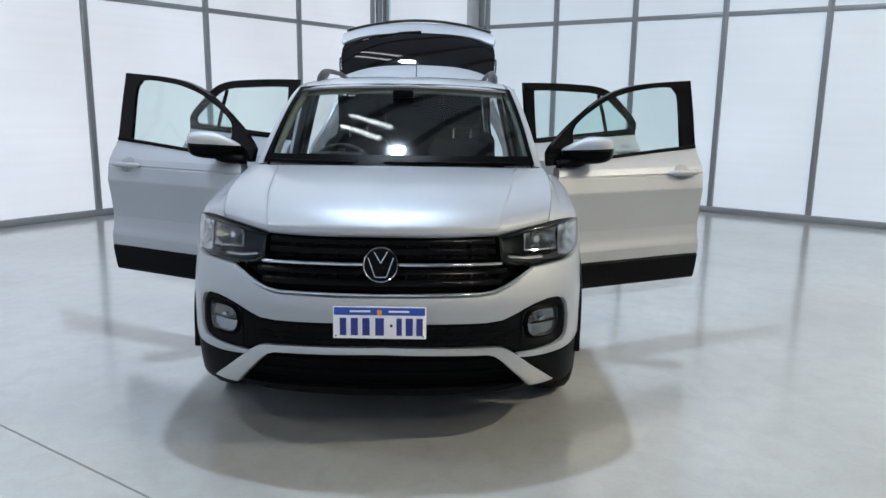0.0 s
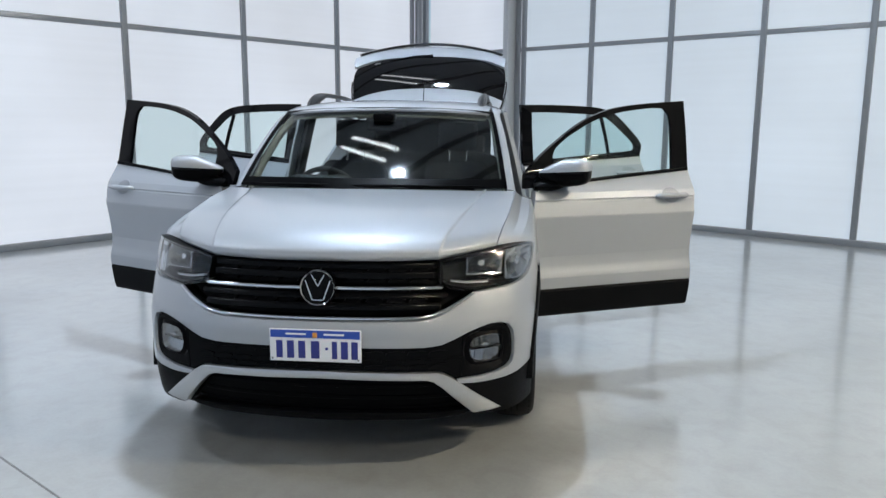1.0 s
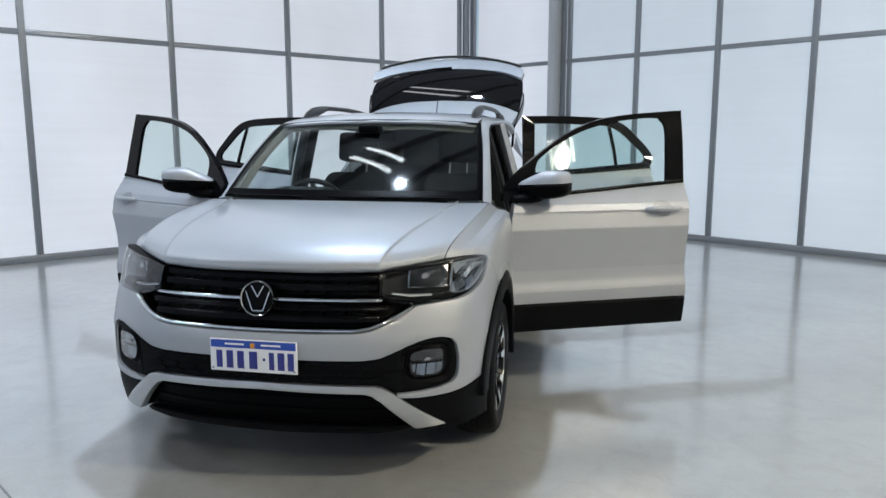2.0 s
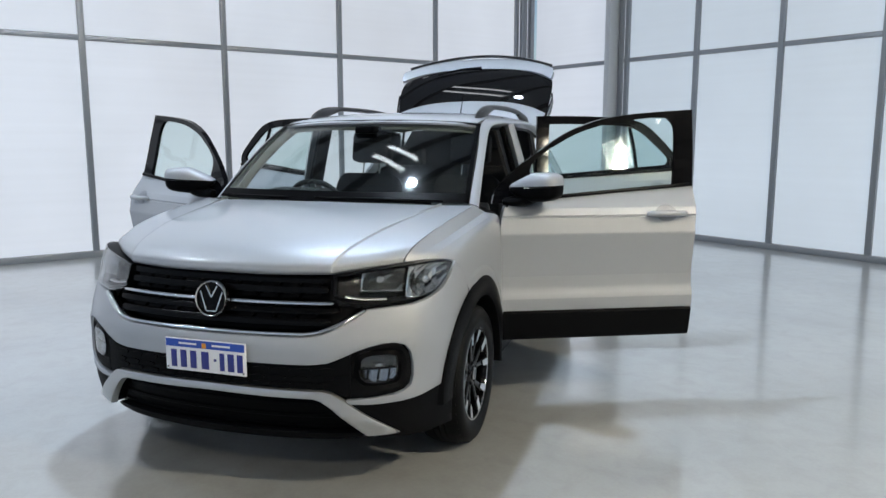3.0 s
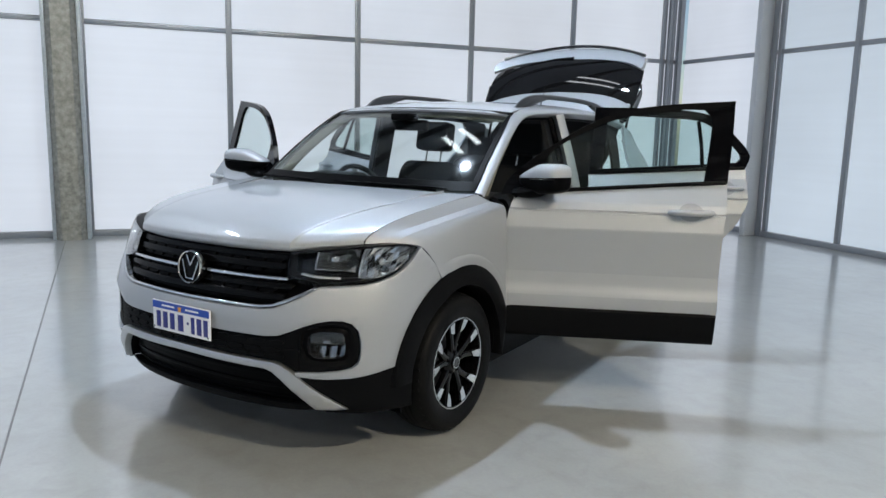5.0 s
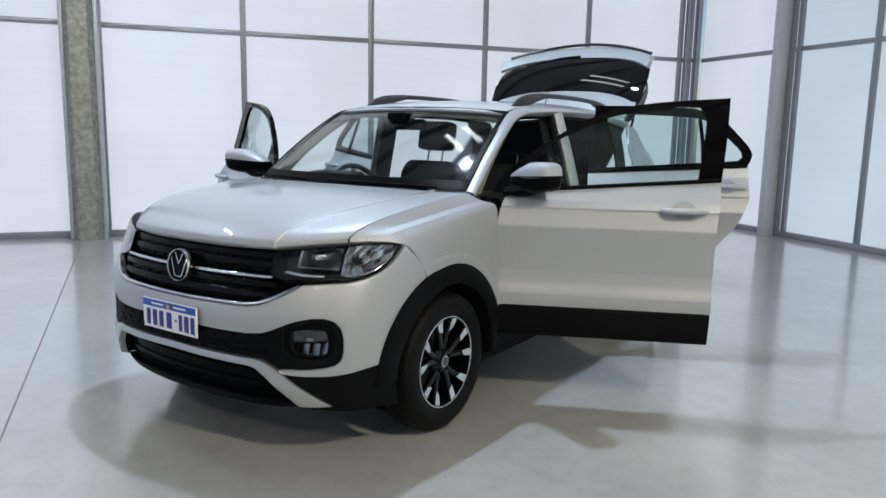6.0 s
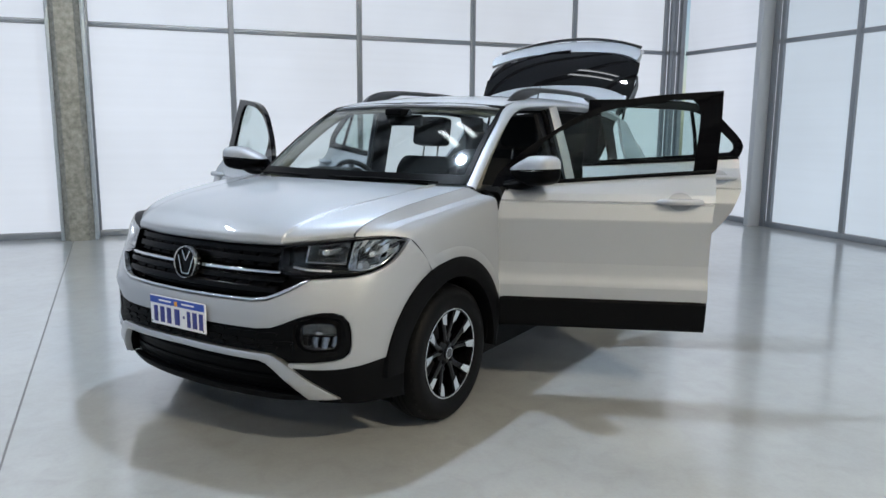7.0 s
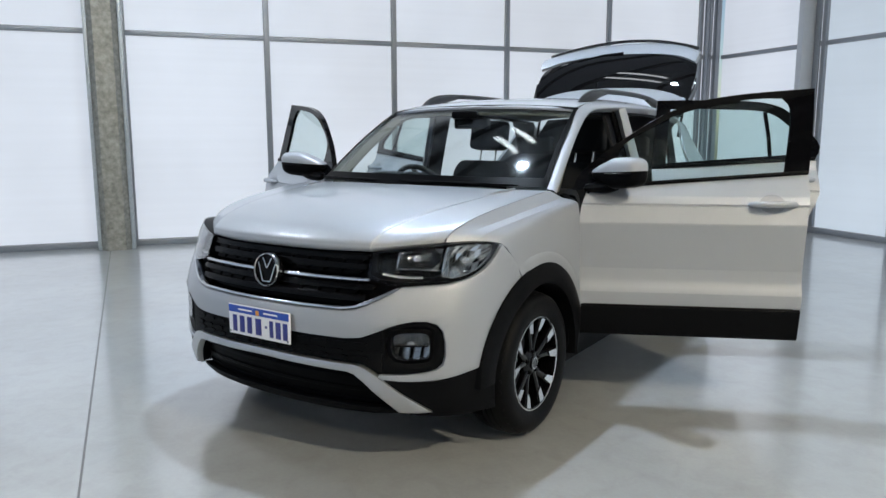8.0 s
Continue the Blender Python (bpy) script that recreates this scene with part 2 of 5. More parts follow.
def sheet(bm, g, thick=0.0, flip=False):
    """Adds a grid to bm, as a shell if thick; flip turns the side to which it thickens."""
    g = np.asarray(g, float)
    a, b = g.shape[:2]
    n = normals(g) * (-1 if flip else 1)
    layers = [g] if not thick else [g, g + n * thick]
    vs = [[[bm.verts.new(l[i, j]) for j in range(b)] for i in range(a)] for l in layers]
    for l in vs:
        for i in range(a - 1):
            for j in range(b - 1):
                bm.faces.new((l[i][j], l[i + 1][j], l[i + 1][j + 1], l[i][j + 1]))
    if thick:
        rim = [(i, 0) for i in range(a)] + [(a - 1, j) for j in range(1, b)] + [(i, b - 1) for i in range(a - 2, -1, -1)] + [(0, j) for j in range(b - 2, 0, -1)]
        for (i, j), (k, l) in zip(rim, rim[1:] + rim[:1]):
            bm.faces.new((vs[0][i][j], vs[0][k][l], vs[1][k][l], vs[1][i][j]))
    return bm


def mirror_x(g):
    g = np.array(g, float)
    g[..., 0] *= -1
    return g


def box(bm, lo, hi, bevel=0.0, m=None, segments=2):
    made = bmesh.ops.create_cube(bm, size=1.0)
    c, s = (Vector(lo) + Vector(hi)) / 2, Vector(hi) - Vector(lo)
    bmesh.ops.transform(bm, matrix=Matrix.Translation(c) @ Matrix.Diagonal((*s, 1)), verts=made["verts"])
    verts = made["verts"]
    if bevel:
        edges = list({e for v in verts for e in v.link_edges})
        out = bmesh.ops.bevel(bm, geom=edges, offset=bevel, segments=segments, affect="EDGES", profile=0.5)
        verts = list({v for f in out["faces"] for v in f.verts} | {v for v in verts if v.is_valid})
    if m is not None:
        bmesh.ops.transform(bm, matrix=m, verts=verts)
    return bm


def tube(bm, line, radius, sides=10, flat=1.0):
    """A rod along a line; radius may change along it; flat squeezes it upright."""
    line = [Vector(p) for p in line]
    rings = []
    for i, p in enumerate(line):
        d = (line[min(i + 1, len(line) - 1)] - line[max(i - 1, 0)]).normalized()
        side = d.cross(Vector((0, 0, 1)))
        side = side.normalized() if side.length > 1e-4 else Vector((1, 0, 0))
        up = side.cross(d)
        r = radius if np.isscalar(radius) else radius[min(i, len(radius) - 1)]
        rings.append([bm.verts.new(p + (side * math.cos(a) + up * math.sin(a) * flat) * r)
                      for a in [math.tau * k / sides for k in range(sides)]])
    for a, b in zip(rings, rings[1:]):
        for k in range(sides):
            bm.faces.new((a[k], a[(k + 1) % sides], b[(k + 1) % sides], b[k]))
    bm.faces.new(rings[0][::-1])
    bm.faces.new(rings[-1])
    return bm


def lathe(bm, profile, steps=48, axis="x", centre=(0, 0, 0), arc=(0, 360)):
    """Turns a closed profile of (radius, along) round an axis."""
    full = arc[1] - arc[0] >= 360
    count = steps if full else steps + 1
    rings = []
    for k in range(count):
        a = radians(arc[0] + (arc[1] - arc[0]) * k / steps)
        ring = []
        for r, h in profile:
            p = (h, r * math.cos(a), r * math.sin(a)) if axis == "x" else (r * math.cos(a), r * math.sin(a), h) if axis == "z" else (r * math.cos(a), h, r * math.sin(a))
            ring.append(bm.verts.new(Vector(p) + Vector(centre)))
        rings.append(ring)
    n = len(profile)
    for k in range(steps):
        a, b = rings[k], rings[(k + 1) % count]
        for i in range(n):
            bm.faces.new((a[i], a[(i + 1) % n], b[(i + 1) % n], b[i]))
    if not full:
        bm.faces.new(rings[0][::-1])
        bm.faces.new(rings[-1])
    return bm


def prism(bm, outline, lo, hi, place, step_u=0.03, step_z=0.03, bevel=0.0):
    """A slab over an outline in (u, z) between the depths lo and hi, bent onto a surface by place(u, z, depth)."""
    one = bmesh.new()
    top = [one.verts.new((u, z, hi)) for u, z in outline]
    f = one.faces.new(top)
    made = bmesh.ops.extrude_face_region(one, geom=[f])
    bmesh.ops.translate(one, verts=[v for v in made["geom"] if isinstance(v, bmesh.types.BMVert)], vec=(0, 0, lo - hi))
    if bevel:
        rim = [e for e in one.edges if all(abs(v.co.z - hi) < 1e-6 for v in e.verts)]
        bmesh.ops.bevel(one, geom=rim, offset=bevel, segments=2, affect="EDGES", profile=0.5)
    for axis, step in ((0, step_u), (1, step_z)):
        vals = [v.co[axis] for v in one.verts]
        k = math.floor(min(vals) / step) + 1
        while k * step < max(vals) - 1e-5:
            normal = (1, 0, 0) if axis == 0 else (0, 1, 0)
            bmesh.ops.bisect_plane(one, geom=one.verts[:] + one.edges[:] + one.faces[:], dist=1e-6,
                                   plane_co=[k * step * c for c in normal], plane_no=normal)
            k += 1
    bmesh.ops.triangulate(one, faces=[q for q in one.faces if len(q.verts) > 4])
    index = {v: bm.verts.new(place(*v.co)) for v in one.verts}
    for q in one.faces:
        bm.faces.new([index[v] for v in q.verts])
    one.free()
    return bm


def both(outline):
    """An outline that runs from the middle round one side, closed with its mirror image."""
    return list(outline) + [(-u, z) for u, z in reversed(outline) if abs(u) > 1e-6]


# ---------- the hall ----------
CORNER = (-0.455, 10.39)
LEFT_TURN, RIGHT_TURN = 232.8, -38.0
TRANSOM, HALL_HEIGHT = 2.53, 6.6
LEFT_RUN, RIGHT_RUN = 17.0, 15.5


def hall_place(turn):
    return pose(CORNER[0], CORNER[1], 0, 0, 0, turn)


def plain_box(name, lo, hi, mat, parent, bevel=0.0, label=""):
    return part(name, box(bmesh.new(), lo, hi, bevel), mat, parent, label, smooth=25)


def glazed_wall(name, m, run, marks, inward, pane_mat, label, first_mat=None):
    """A curtain wall along local x: bottom rail, mullions at the marks, a transom and frosted panes in two rows."""
    wall = holder(name, m)
    tagged(wall, label, "wall", kind="structure")
    s = inward
    lo_y, hi_y = sorted((-0.10 * s, 0.0))
    ends = [0.0] + list(marks) + [run]
    plain_box("bottom_rail", (0, *sorted((-0.12 * s, 0.008 * s))[:1], 0.0), (run, sorted((-0.12 * s, 0.008 * s))[1], 0.075), ALUMINIUM, wall, 0.006)
    for a in marks:
        plain_box("mullion", (a - 0.034, lo_y, 0.075), (a + 0.034, hi_y, HALL_HEIGHT), ALUMINIUM, wall, 0.005)
    for a, b in zip(ends, ends[1:]):
        if b - a < 0.12:
            continue
        p, q = sorted((-0.09 * s, -0.006 * s))
        plain_box("transom", (a + 0.034, p, TRANSOM - 0.03), (b - 0.034, q, TRANSOM + 0.03), ALUMINIUM, wall, 0.004)
        p, q = sorted((-0.075 * s, -0.045 * s))
        for low, high in ((0.075, TRANSOM - 0.03), (TRANSOM + 0.03, HALL_HEIGHT)):
            pane = plain_box("pane", (a + 0.034, p, low), (b - 0.034, q, high), first_mat if first_mat and a == 0 else pane_mat, wall)
    return wall


left_marks = [0.36 + 1.665 * k for k in range(10)]
right_marks = [0.80 + 1.207 * k for k in (2, 3, 4, 5, 6, 7, 8, 9, 10, 11)]
glazed_wall("wall_west", hall_place(LEFT_TURN), LEFT_RUN, left_marks, 1, PANEL_LEFT,
            "bright backlit frosted panel wall with thin grey aluminium mullions")
glazed_wall("wall_north", hall_place(RIGHT_TURN), RIGHT_RUN, [2.02] + right_marks, -1, PANEL_RIGHT,
            "pale blue frosted panel wall with grey aluminium mullions", PANEL_LEFT)

# unseen panel walls added to close the hall; the south one glows as fill
far_left = hall_place(LEFT_TURN) @ Vector((LEFT_RUN, 0, 0))
far_right = hall_place(RIGHT_TURN) @ Vector((RIGHT_RUN, 0, 0))
glazed_wall("fill_wall_south", pose(far_left.x, far_left.y, 0, 0, 0, RIGHT_TURN), RIGHT_RUN, [1.5 * k for k in range(1, 10)], 1, PANEL_SOUTH,
            "unseen glowing panel wall added behind the camera as blue front fill")
glazed_wall("closing_wall_east", pose(far_right.x, far_right.y, 0, 0, 0, LEFT_TURN), LEFT_RUN, [1.665 * k for k in range(1, 10)], -1, PANEL_EAST,
            "unseen dim panel wall added to close the hall beside the open floor")

# posts in the corner and on the north wall
corner_posts = holder("corner_post", hall_place(LEFT_TURN))
tagged(corner_posts, "clustered grey metal corner posts of the panel walls", "post", kind="structure")
for a, w, d in ((0.10, 0.08, 0.09), (0.20, 0.06, 0.03), (0.29, 0.05, 0.06)):
    plain_box("post", (a - w / 2, 0.004, 0.0), (a + w / 2, d, HALL_HEIGHT), ALUMINIUM, corner_posts, 0.006)
steel_post = tagged(part("steel_post", box(bmesh.new(), (1.80, -0.23, 0.0), (1.895, -0.004, HALL_HEIGHT), 0.008), POST_GREY, smooth=25),
                    "light grey square steel post on the panel wall", "post", kind="structure")
steel_post.matrix_world = hall_place(RIGHT_TURN)
jamb = tagged(part("jamb", box(bmesh.new(), (1.899, -0.035, 0.0), (1.984, -0.004, HALL_HEIGHT), 0.005), ALUMINIUM, smooth=25),
              "grey aluminium jamb between the steel post and the panel wall", "post", kind="structure")
jamb.matrix_world = hall_place(RIGHT_TURN)


def column():
    """A galvanised column with chamfered corners, on the floor before the west wall."""
    col = holder("steel_column", pose(-5.700, 3.225, 0, 0, 0, LEFT_TURN))
    tagged(col, "weathered galvanised steel column with chamfered edges on the floor", "column", kind="structure")
    bm = bmesh.new()
    w, c = 0.16, 0.06
    ring = [(-w, -w + c), (-w + c, -w), (w - c, -w), (w, -w + c), (w, w - c), (w - c, w), (-w + c, w), (-w, w - c)]
    lows = [bm.verts.new((x, y, 0)) for x, y in ring]
    tops = [bm.verts.new((x, y, HALL_HEIGHT)) for x, y in ring]
    for k in range(8):
        bm.faces.new((lows[k], lows[(k + 1) % 8], tops[(k + 1) % 8], tops[k]))
    bm.faces.new(tops)
    bm.faces.new(lows[::-1])
    part("shaft", bm, COLUMN, col, smooth=20)
    for side in (-1, 1):
        plain_box("flange", (side * 0.182 - 0.020, -0.14, 0), (side * 0.182 + 0.020, 0.11, HALL_HEIGHT), COLUMN_EDGE, col, 0.004)


column()

# floor: two slabs that meet at a sawn joint
slab = bmesh.new()
jy = 0.008
joint = pose(-1.607, 0.254, 0, 0, 0, -35.1)
box(slab, (-22, jy / 2, -0.12), (22, 30, 0), 0.003)
box(slab, (-22, -30, -0.12), (22, -jy / 2, 0), 0.003)
ground = part("floor", slab, CONCRETE, smooth=0)
ground.matrix_world = joint
tagged(ground, "polished warm grey concrete floor with a thin sawn joint", "floor", kind="structure")
seal = plain_box("joint_seal", (-22, -jy / 2, -0.10), (22, jy / 2, -0.003), SEAL, ground)

# roof: sheeting on dark rafters and purlins
roof = holder("ceiling", hall_place(LEFT_TURN))
tagged(roof, "pale sheeted roof on dark steel rafters", "ceiling", kind="structure")
bm = bmesh.new()
box(bm, (-0.3, -0.3, HALL_HEIGHT), (LEFT_RUN + 0.3, RIGHT_RUN + 0.3, HALL_HEIGHT + 0.12))
part("roof_sheet", bm, ROOF_SHEET, roof)
bm = bmesh.new()
for k in range(10):
    box(bm, (0.05, 0.7 + 1.5 * k, HALL_HEIGHT - 0.34), (LEFT_RUN, 0.88 + 1.5 * k, HALL_HEIGHT - 0.002))
part("rafter", bm, STEEL_DARK, roof)


def strip_light(x, y, z, turn, length=1.5, watts=TUBE_WATTS, colour=(0.84, 0.94, 1.05)):
    body = tagged(holder("strip_light", pose(x, y, z, 0, 0, turn)), "long white tube light hanging from the dark roof, two added as fill", "ceiling light", "tube lights")
    plain_box("housing", (-length / 2, -0.07, 0.03), (length / 2, 0.07, 0.09), PLATE_WHITE, body, 0.01)
    plain_box("diffuser", (-length / 2 + 0.02, -0.05, 0.0), (length / 2 - 0.02, 0.05, 0.029), TUBE, body, 0.008)
    for s in (-0.4, 0.4):
        part("hanger", tube(bmesh.new(), [(s * length, 0, 0.09), (s * length, 0, HALL_HEIGHT - z)], 0.006, 6), STEEL_DARK, body)
    lamp("strip_lamp", "AREA", (x, y, z - 0.02), watts, colour, length - 0.05, 0.09, turn)


STRIPS = ((-0.67, 2.83, 4.9, -38, 1.05), (-0.87, 2.47, 4.9, -38, 1.05))
for strip in STRIPS:
    strip_light(*strip)
# two unseen strips added, far stronger, to brighten the floor on the left
for x, y, share in ((-3.4, 0.2, 68), (-4.6, -2.4, 44)):
    strip_light(x, y, 4.9, -38, 1.05, share * TUBE_WATTS)


def panel_light(x, y, z, turn, watts):
    """A wide fitting with four warm tubes side by side."""
    body = tagged(holder("panel_light", pose(x, y, z, 0, 0, turn)), "wide four-tube warm white light hanging from the roof", "ceiling light", "panel lights")
    plain_box("housing", (-.31, -.26, 0.03), (.31, .26, 0.10), PLATE_WHITE, body, 0.012)
    for k in range(4):
        v = -.18 + .12 * k
        part("tube", tube(bmesh.new(), [(-.28, v, 0.008), (.28, v, 0.008)], .026, 10), TUBE_WARM, body)
    for s in (-0.18, 0.18):
        part("hanger", tube(bmesh.new(), [(s, 0, 0.10), (s, 0, HALL_HEIGHT - z)], 0.006, 6), STEEL_DARK, body)
    lamp("panel_lamp", "POINT", (x, y, z - 0.07), watts, (1.0, 0.88, 0.67), 0.11)


# warm fittings nearer the entrance
panel_light(5.85, -1.3, 4.9, -38, 1.6 * WARM_WATTS)
panel_light(2.4, -5.6, 4.9, -38, 0.45 * WARM_WATTS)


def high_bay(x, y, z):
    body = tagged(holder("high_bay_light", pose(x, y, z)), "round high-bay lamp hanging from the dark roof", "ceiling light")
    bm = bmesh.new()
    lathe(bm, [(0.02, 0.22), (0.07, 0.22), (0.13, 0.02), (0.14, 0.0), (0.13, 0.0), (0.06, 0.20), (0.02, 0.20)], 28, "z")
    part("shade", bm, SATIN_SILVER, body)
    part("bulb", lathe(bmesh.new(), [(0.002, 0.03), (0.08, 0.03), (0.08, 0.05), (0.002, 0.05)], 28, "z"), TUBE, body)
    part("hanger", tube(bmesh.new(), [(0, 0, 0.22), (0, 0, HALL_HEIGHT - z)], 0.01, 6), STEEL_DARK, body)
    lamp("high_bay_lamp", "AREA", (x, y, z - 0.01), HIGHBAY_WATTS, (0.76, 0.91, 1.10), 0.20, 0.20)


high_bay(-0.23, 1.86, 5.3)


# ---------- the car: shape of the front ----------
# plan of the nose and front wings, from the middle round to the door, and its lean with height
PLAN = [(0, 0), (.2, .008), (.4, .038), (.55, .086), (.66, .143), (.76, .22), (.815, .305), (.848, .405), (.865, .515), (.873, .65), (.876, .85), (.872, 1.27)]
LEAN_Z = [.15, .20, .27, .35, .45, .57, .632, .664, .70, .78, .88, .95]
LEAN_Y = [.10, .07, .035, .01, 0, 0, 0, .013, .023, .06, .095, .14]
_plan = curve(PLAN, 20)
_run = np.r_[0, np.cumsum(np.linalg.norm(np.diff(_plan, axis=0), axis=1))]
WHEEL_Y, WHEEL_Z, AXLES, TYRE_R = 0.840, 0.325, 2.551, 0.325


def arch_r(angle):
    """Outer radius of the black wheel arch lip; it widens towards the bumper."""
    k = min(1, max(0, (angle - 95) / 55))
    return .460 + .022 * k * k * (3 - 2 * k)


ARCH_IN = 0.368


def nose(u, z, d=0.0):
    """The point of the car's front skin at arc u from the middle and height z, d outside it."""
    s = -1 if u < 0 else 1
    a = abs(u)
    x, y = np.interp(a, _run, _plan[:, 0]), np.interp(a, _run, _plan[:, 1])
    dx = np.interp(a + .01, _run, _plan[:, 0]) - np.interp(a - .01, _run, _plan[:, 0])
    dy = np.interp(a + .01, _run, _plan[:, 1]) - np.interp(a - .01, _run, _plan[:, 1])
    n = math.hypot(dx, dy) or 1
    if a < 0.01:
        dx, dy, n = 1, 0, 1
    return (s * (x + d * dy / n), y + float(np.interp(z, LEAN_Z, LEAN_Y)) - d * dx / n, z)


def side_u(y, z):
    """The arc at which the side skin lies at length y."""
    return float(np.interp(y - np.interp(z, LEAN_Z, LEAN_Y), _plan[:, 1], _run))


def arch_u(angle, grow=0.0):
    """A point (u, z) on the edge of the front wheel arch; 90 degrees is straight up, 180 to the front."""
    z = WHEEL_Z + (arch_r(angle) + grow) * math.sin(radians(angle))
    return side_u(WHEEL_Y + (arch_r(angle) + grow) * math.cos(radians(angle)), z), z


car = holder("car", pose(0, 0, 0, 0, 0, -1.7))
tagged(car, "silver compact SUV with all doors and the tailgate open", "car")


def skin(name, outline, lo, hi, mat, parent=None, bevel=0.0, label="", place=nose):
    return part(name, prism(bmesh.new(), outline, lo, hi, place, bevel=bevel), mat, parent or car, label)


# silver bumper skin: under the lamps, round the fog lamp pods, down to the lip
chrome_low = [(0, .672), (.20, .672), (.40, .674), (.46, .682), (.51, .702), (.56, .727), (.60, .752)]
lamp_low = [(.62, .766), (.70, .772), (.80, .778), (.87, .790), (.92, .806), (.958, .826), (.988, .852), (1.010, .882), (1.022, .905)]
pod_edge = [(.10, .562), (.30, .560), (.42, .560), (.49, .567), (.545, .588), (.60, .612), (.65, .628), (.70, .637), (.75, .637), (.79, .625), (.815, .595), (.825, .55), (.825, .50), (.815, .465), (.79, .445), (.74, .432), (.66, .424), (.56, .421)]
arch_front = [(side_u(.588, .850), .850), (side_u(.628, .803), .803)] + [arch_u(a) for a in (114, 123, 134, 142, 150, 158, 166)]
lip_low = [(.992, .430), (.93, .423), (.86, .412), (.78, .402), (.70, .398), (.64, .398), (.555, .403)]
bumper_edge = [(0, .664)] + [(u, z - .008) for u, z in chrome_low[1:]] + [(u + .004, z - .006) for u, z in lamp_low[:-1]] + [(1.028, .907)] \
    + arch_front + lip_low + pod_edge[::-1] + [(0, .562)]
skin("front_bumper", both(bumper_edge), -.02, 0, PAINT, bevel=.004)

# black band between the fog lamp pods
band = [(0, .558)] + [(u, z - .003) for u, z in pod_edge[:4]] + [(.545, .583), (.575, .5955), (.575, .427), (.56, .426), (.53, .438), (.49, .458), (.30, .468), (0, .469)]
skin("lower_grille", both(band), -.05, -.012, BLACK, bevel=.003)
POD_MID = (.69, .535)
POD_OUT = [(.576, .596), (.60, .606), (.65, .622), (.70, .631), (.75, .631), (.786, .619), (.81, .59), (.819, .55), (.819, .50), (.809, .468), (.787, .45), (.74, .437), (.66, .429), (.576, .427)]
POD_IN = [(.588, .535), (.596, .575), (.615, .596), (.65, .604), (.70, .606), (.745, .605), (.770, .597), (.781, .575), (.783, .53), (.778, .492), (.762, .474), (.72, .468), (.66, .467), (.622, .473), (.598, .495)]


def ray_to(poly, mid, angle):
    """Where a ray from the middle meets a closed outline."""
    dx, dy = math.cos(angle), math.sin(angle)
    best = 0.0
    for (ax, ay), (bx, by) in zip(poly, poly[1:] + poly[:1]):
        ex, ey = bx - ax, by - ay
        det = ex * dy - ey * dx
        if abs(det) < 1e-9:
            continue
        t = (ex * (ay - mid[1]) - ey * (ax - mid[0])) / det
        k = (dx * (ay - mid[1]) - dy * (ax - mid[0])) / det
        if t > 0 and -1e-6 <= k <= 1 + 1e-6:
            best = max(best, t)
    return mid[0] + best * dx, mid[1] + best * dy


for s in (-1, 1):
    turns = np.linspace(0, math.tau, 72, False)
    wide, tight = [ray_to(POD_OUT, POD_MID, a) for a in turns], [ray_to(POD_IN, POD_MID, a) for a in turns]
    halfway = [((a[0] + b[0]) / 2, (a[1] + b[1]) / 2) for a, b in zip(wide, tight)]
    bm = bmesh.new()
    loops = [[bm.verts.new(nose(s * u, z, d)) for u, z in line] for line, d in ((wide, -.05), (wide, -.012), (halfway, -.010), (tight, -.020), (tight, -.06))]
    for a, b in zip(loops, loops[1:]):
        for k in range(len(a)):
            bm.faces.new((a[k], a[(k + 1) % len(a)], b[(k + 1) % len(a)], b[k]))
    part("fog_light_surround", bm, BLACK, car)
for row, (z, wide) in enumerate(((.538, .50), (.505, .52), (.483, .50))):
    u = -wide
    while u < wide - .01:
        w = .085
        skin("grille_rib", [(u + .004, z - .009), (u + w * .35, z - .012), (u + w - .012, z - .006), (u + w - .004, z + .006), (u + w * .6, z + .010), (u + .012, z + .004)], -.013, -.006, BLACK)
        u += w

# chrome-edged upper grille
grille = [(0, .892), (.44, .890), (.47, .886), (.48, .80), (.53, .77), (.575, .764), (.60, .757), (.555, .733), (.505, .708), (.455, .688), (.40, .680), (0, .678)]
skin("upper_grille", both(grille), -.09, -.055, SATIN_BLACK)
strip = [(0, .681), (.40, .683), (.455, .691), (.505, .711), (.56, .737), (.612, .764), (.622, .757), (.57, .727), (.515, .699), (.462, .681), (.40, .672), (0, .670)]
skin("chrome_strip", both(strip), -.03, .004, CHROME, bevel=.003)
for z, thick, deep, mat, name, wide in ((.868, .013, -.02, GRILLE_BLACK, "grille_slat", .46), (.832, .014, -.018, GRILLE_BLACK, "grille_slat", .46), (.786, .0065, -.004, CHROME, "chrome_bar", .485),
                                        (.756, .012, -.016, GRILLE_BLACK, "grille_slat", .51), (.716, .013, -.016, GRILLE_BLACK, "grille_slat", .485)):
    skin(name, both([(0, z + thick), (wide, z + thick * .8), (wide + .008, z), (wide, z - thick), (0, z - thick)]), -.07, deep, mat, bevel=.003)
for z in (.850, .808, .772, .735):
    for k in range(-5, 5):
        if abs(k + .5) < 1 and z < .83:
            continue
        u = .088 * k + .006
        skin("grille_block", [(u, z - .006), (u + .07, z - .006), (u + .078, z + .002), (u + .062, z + .007), (u + .012, z + .007)], -.05, -.028, SATIN_BLACK)


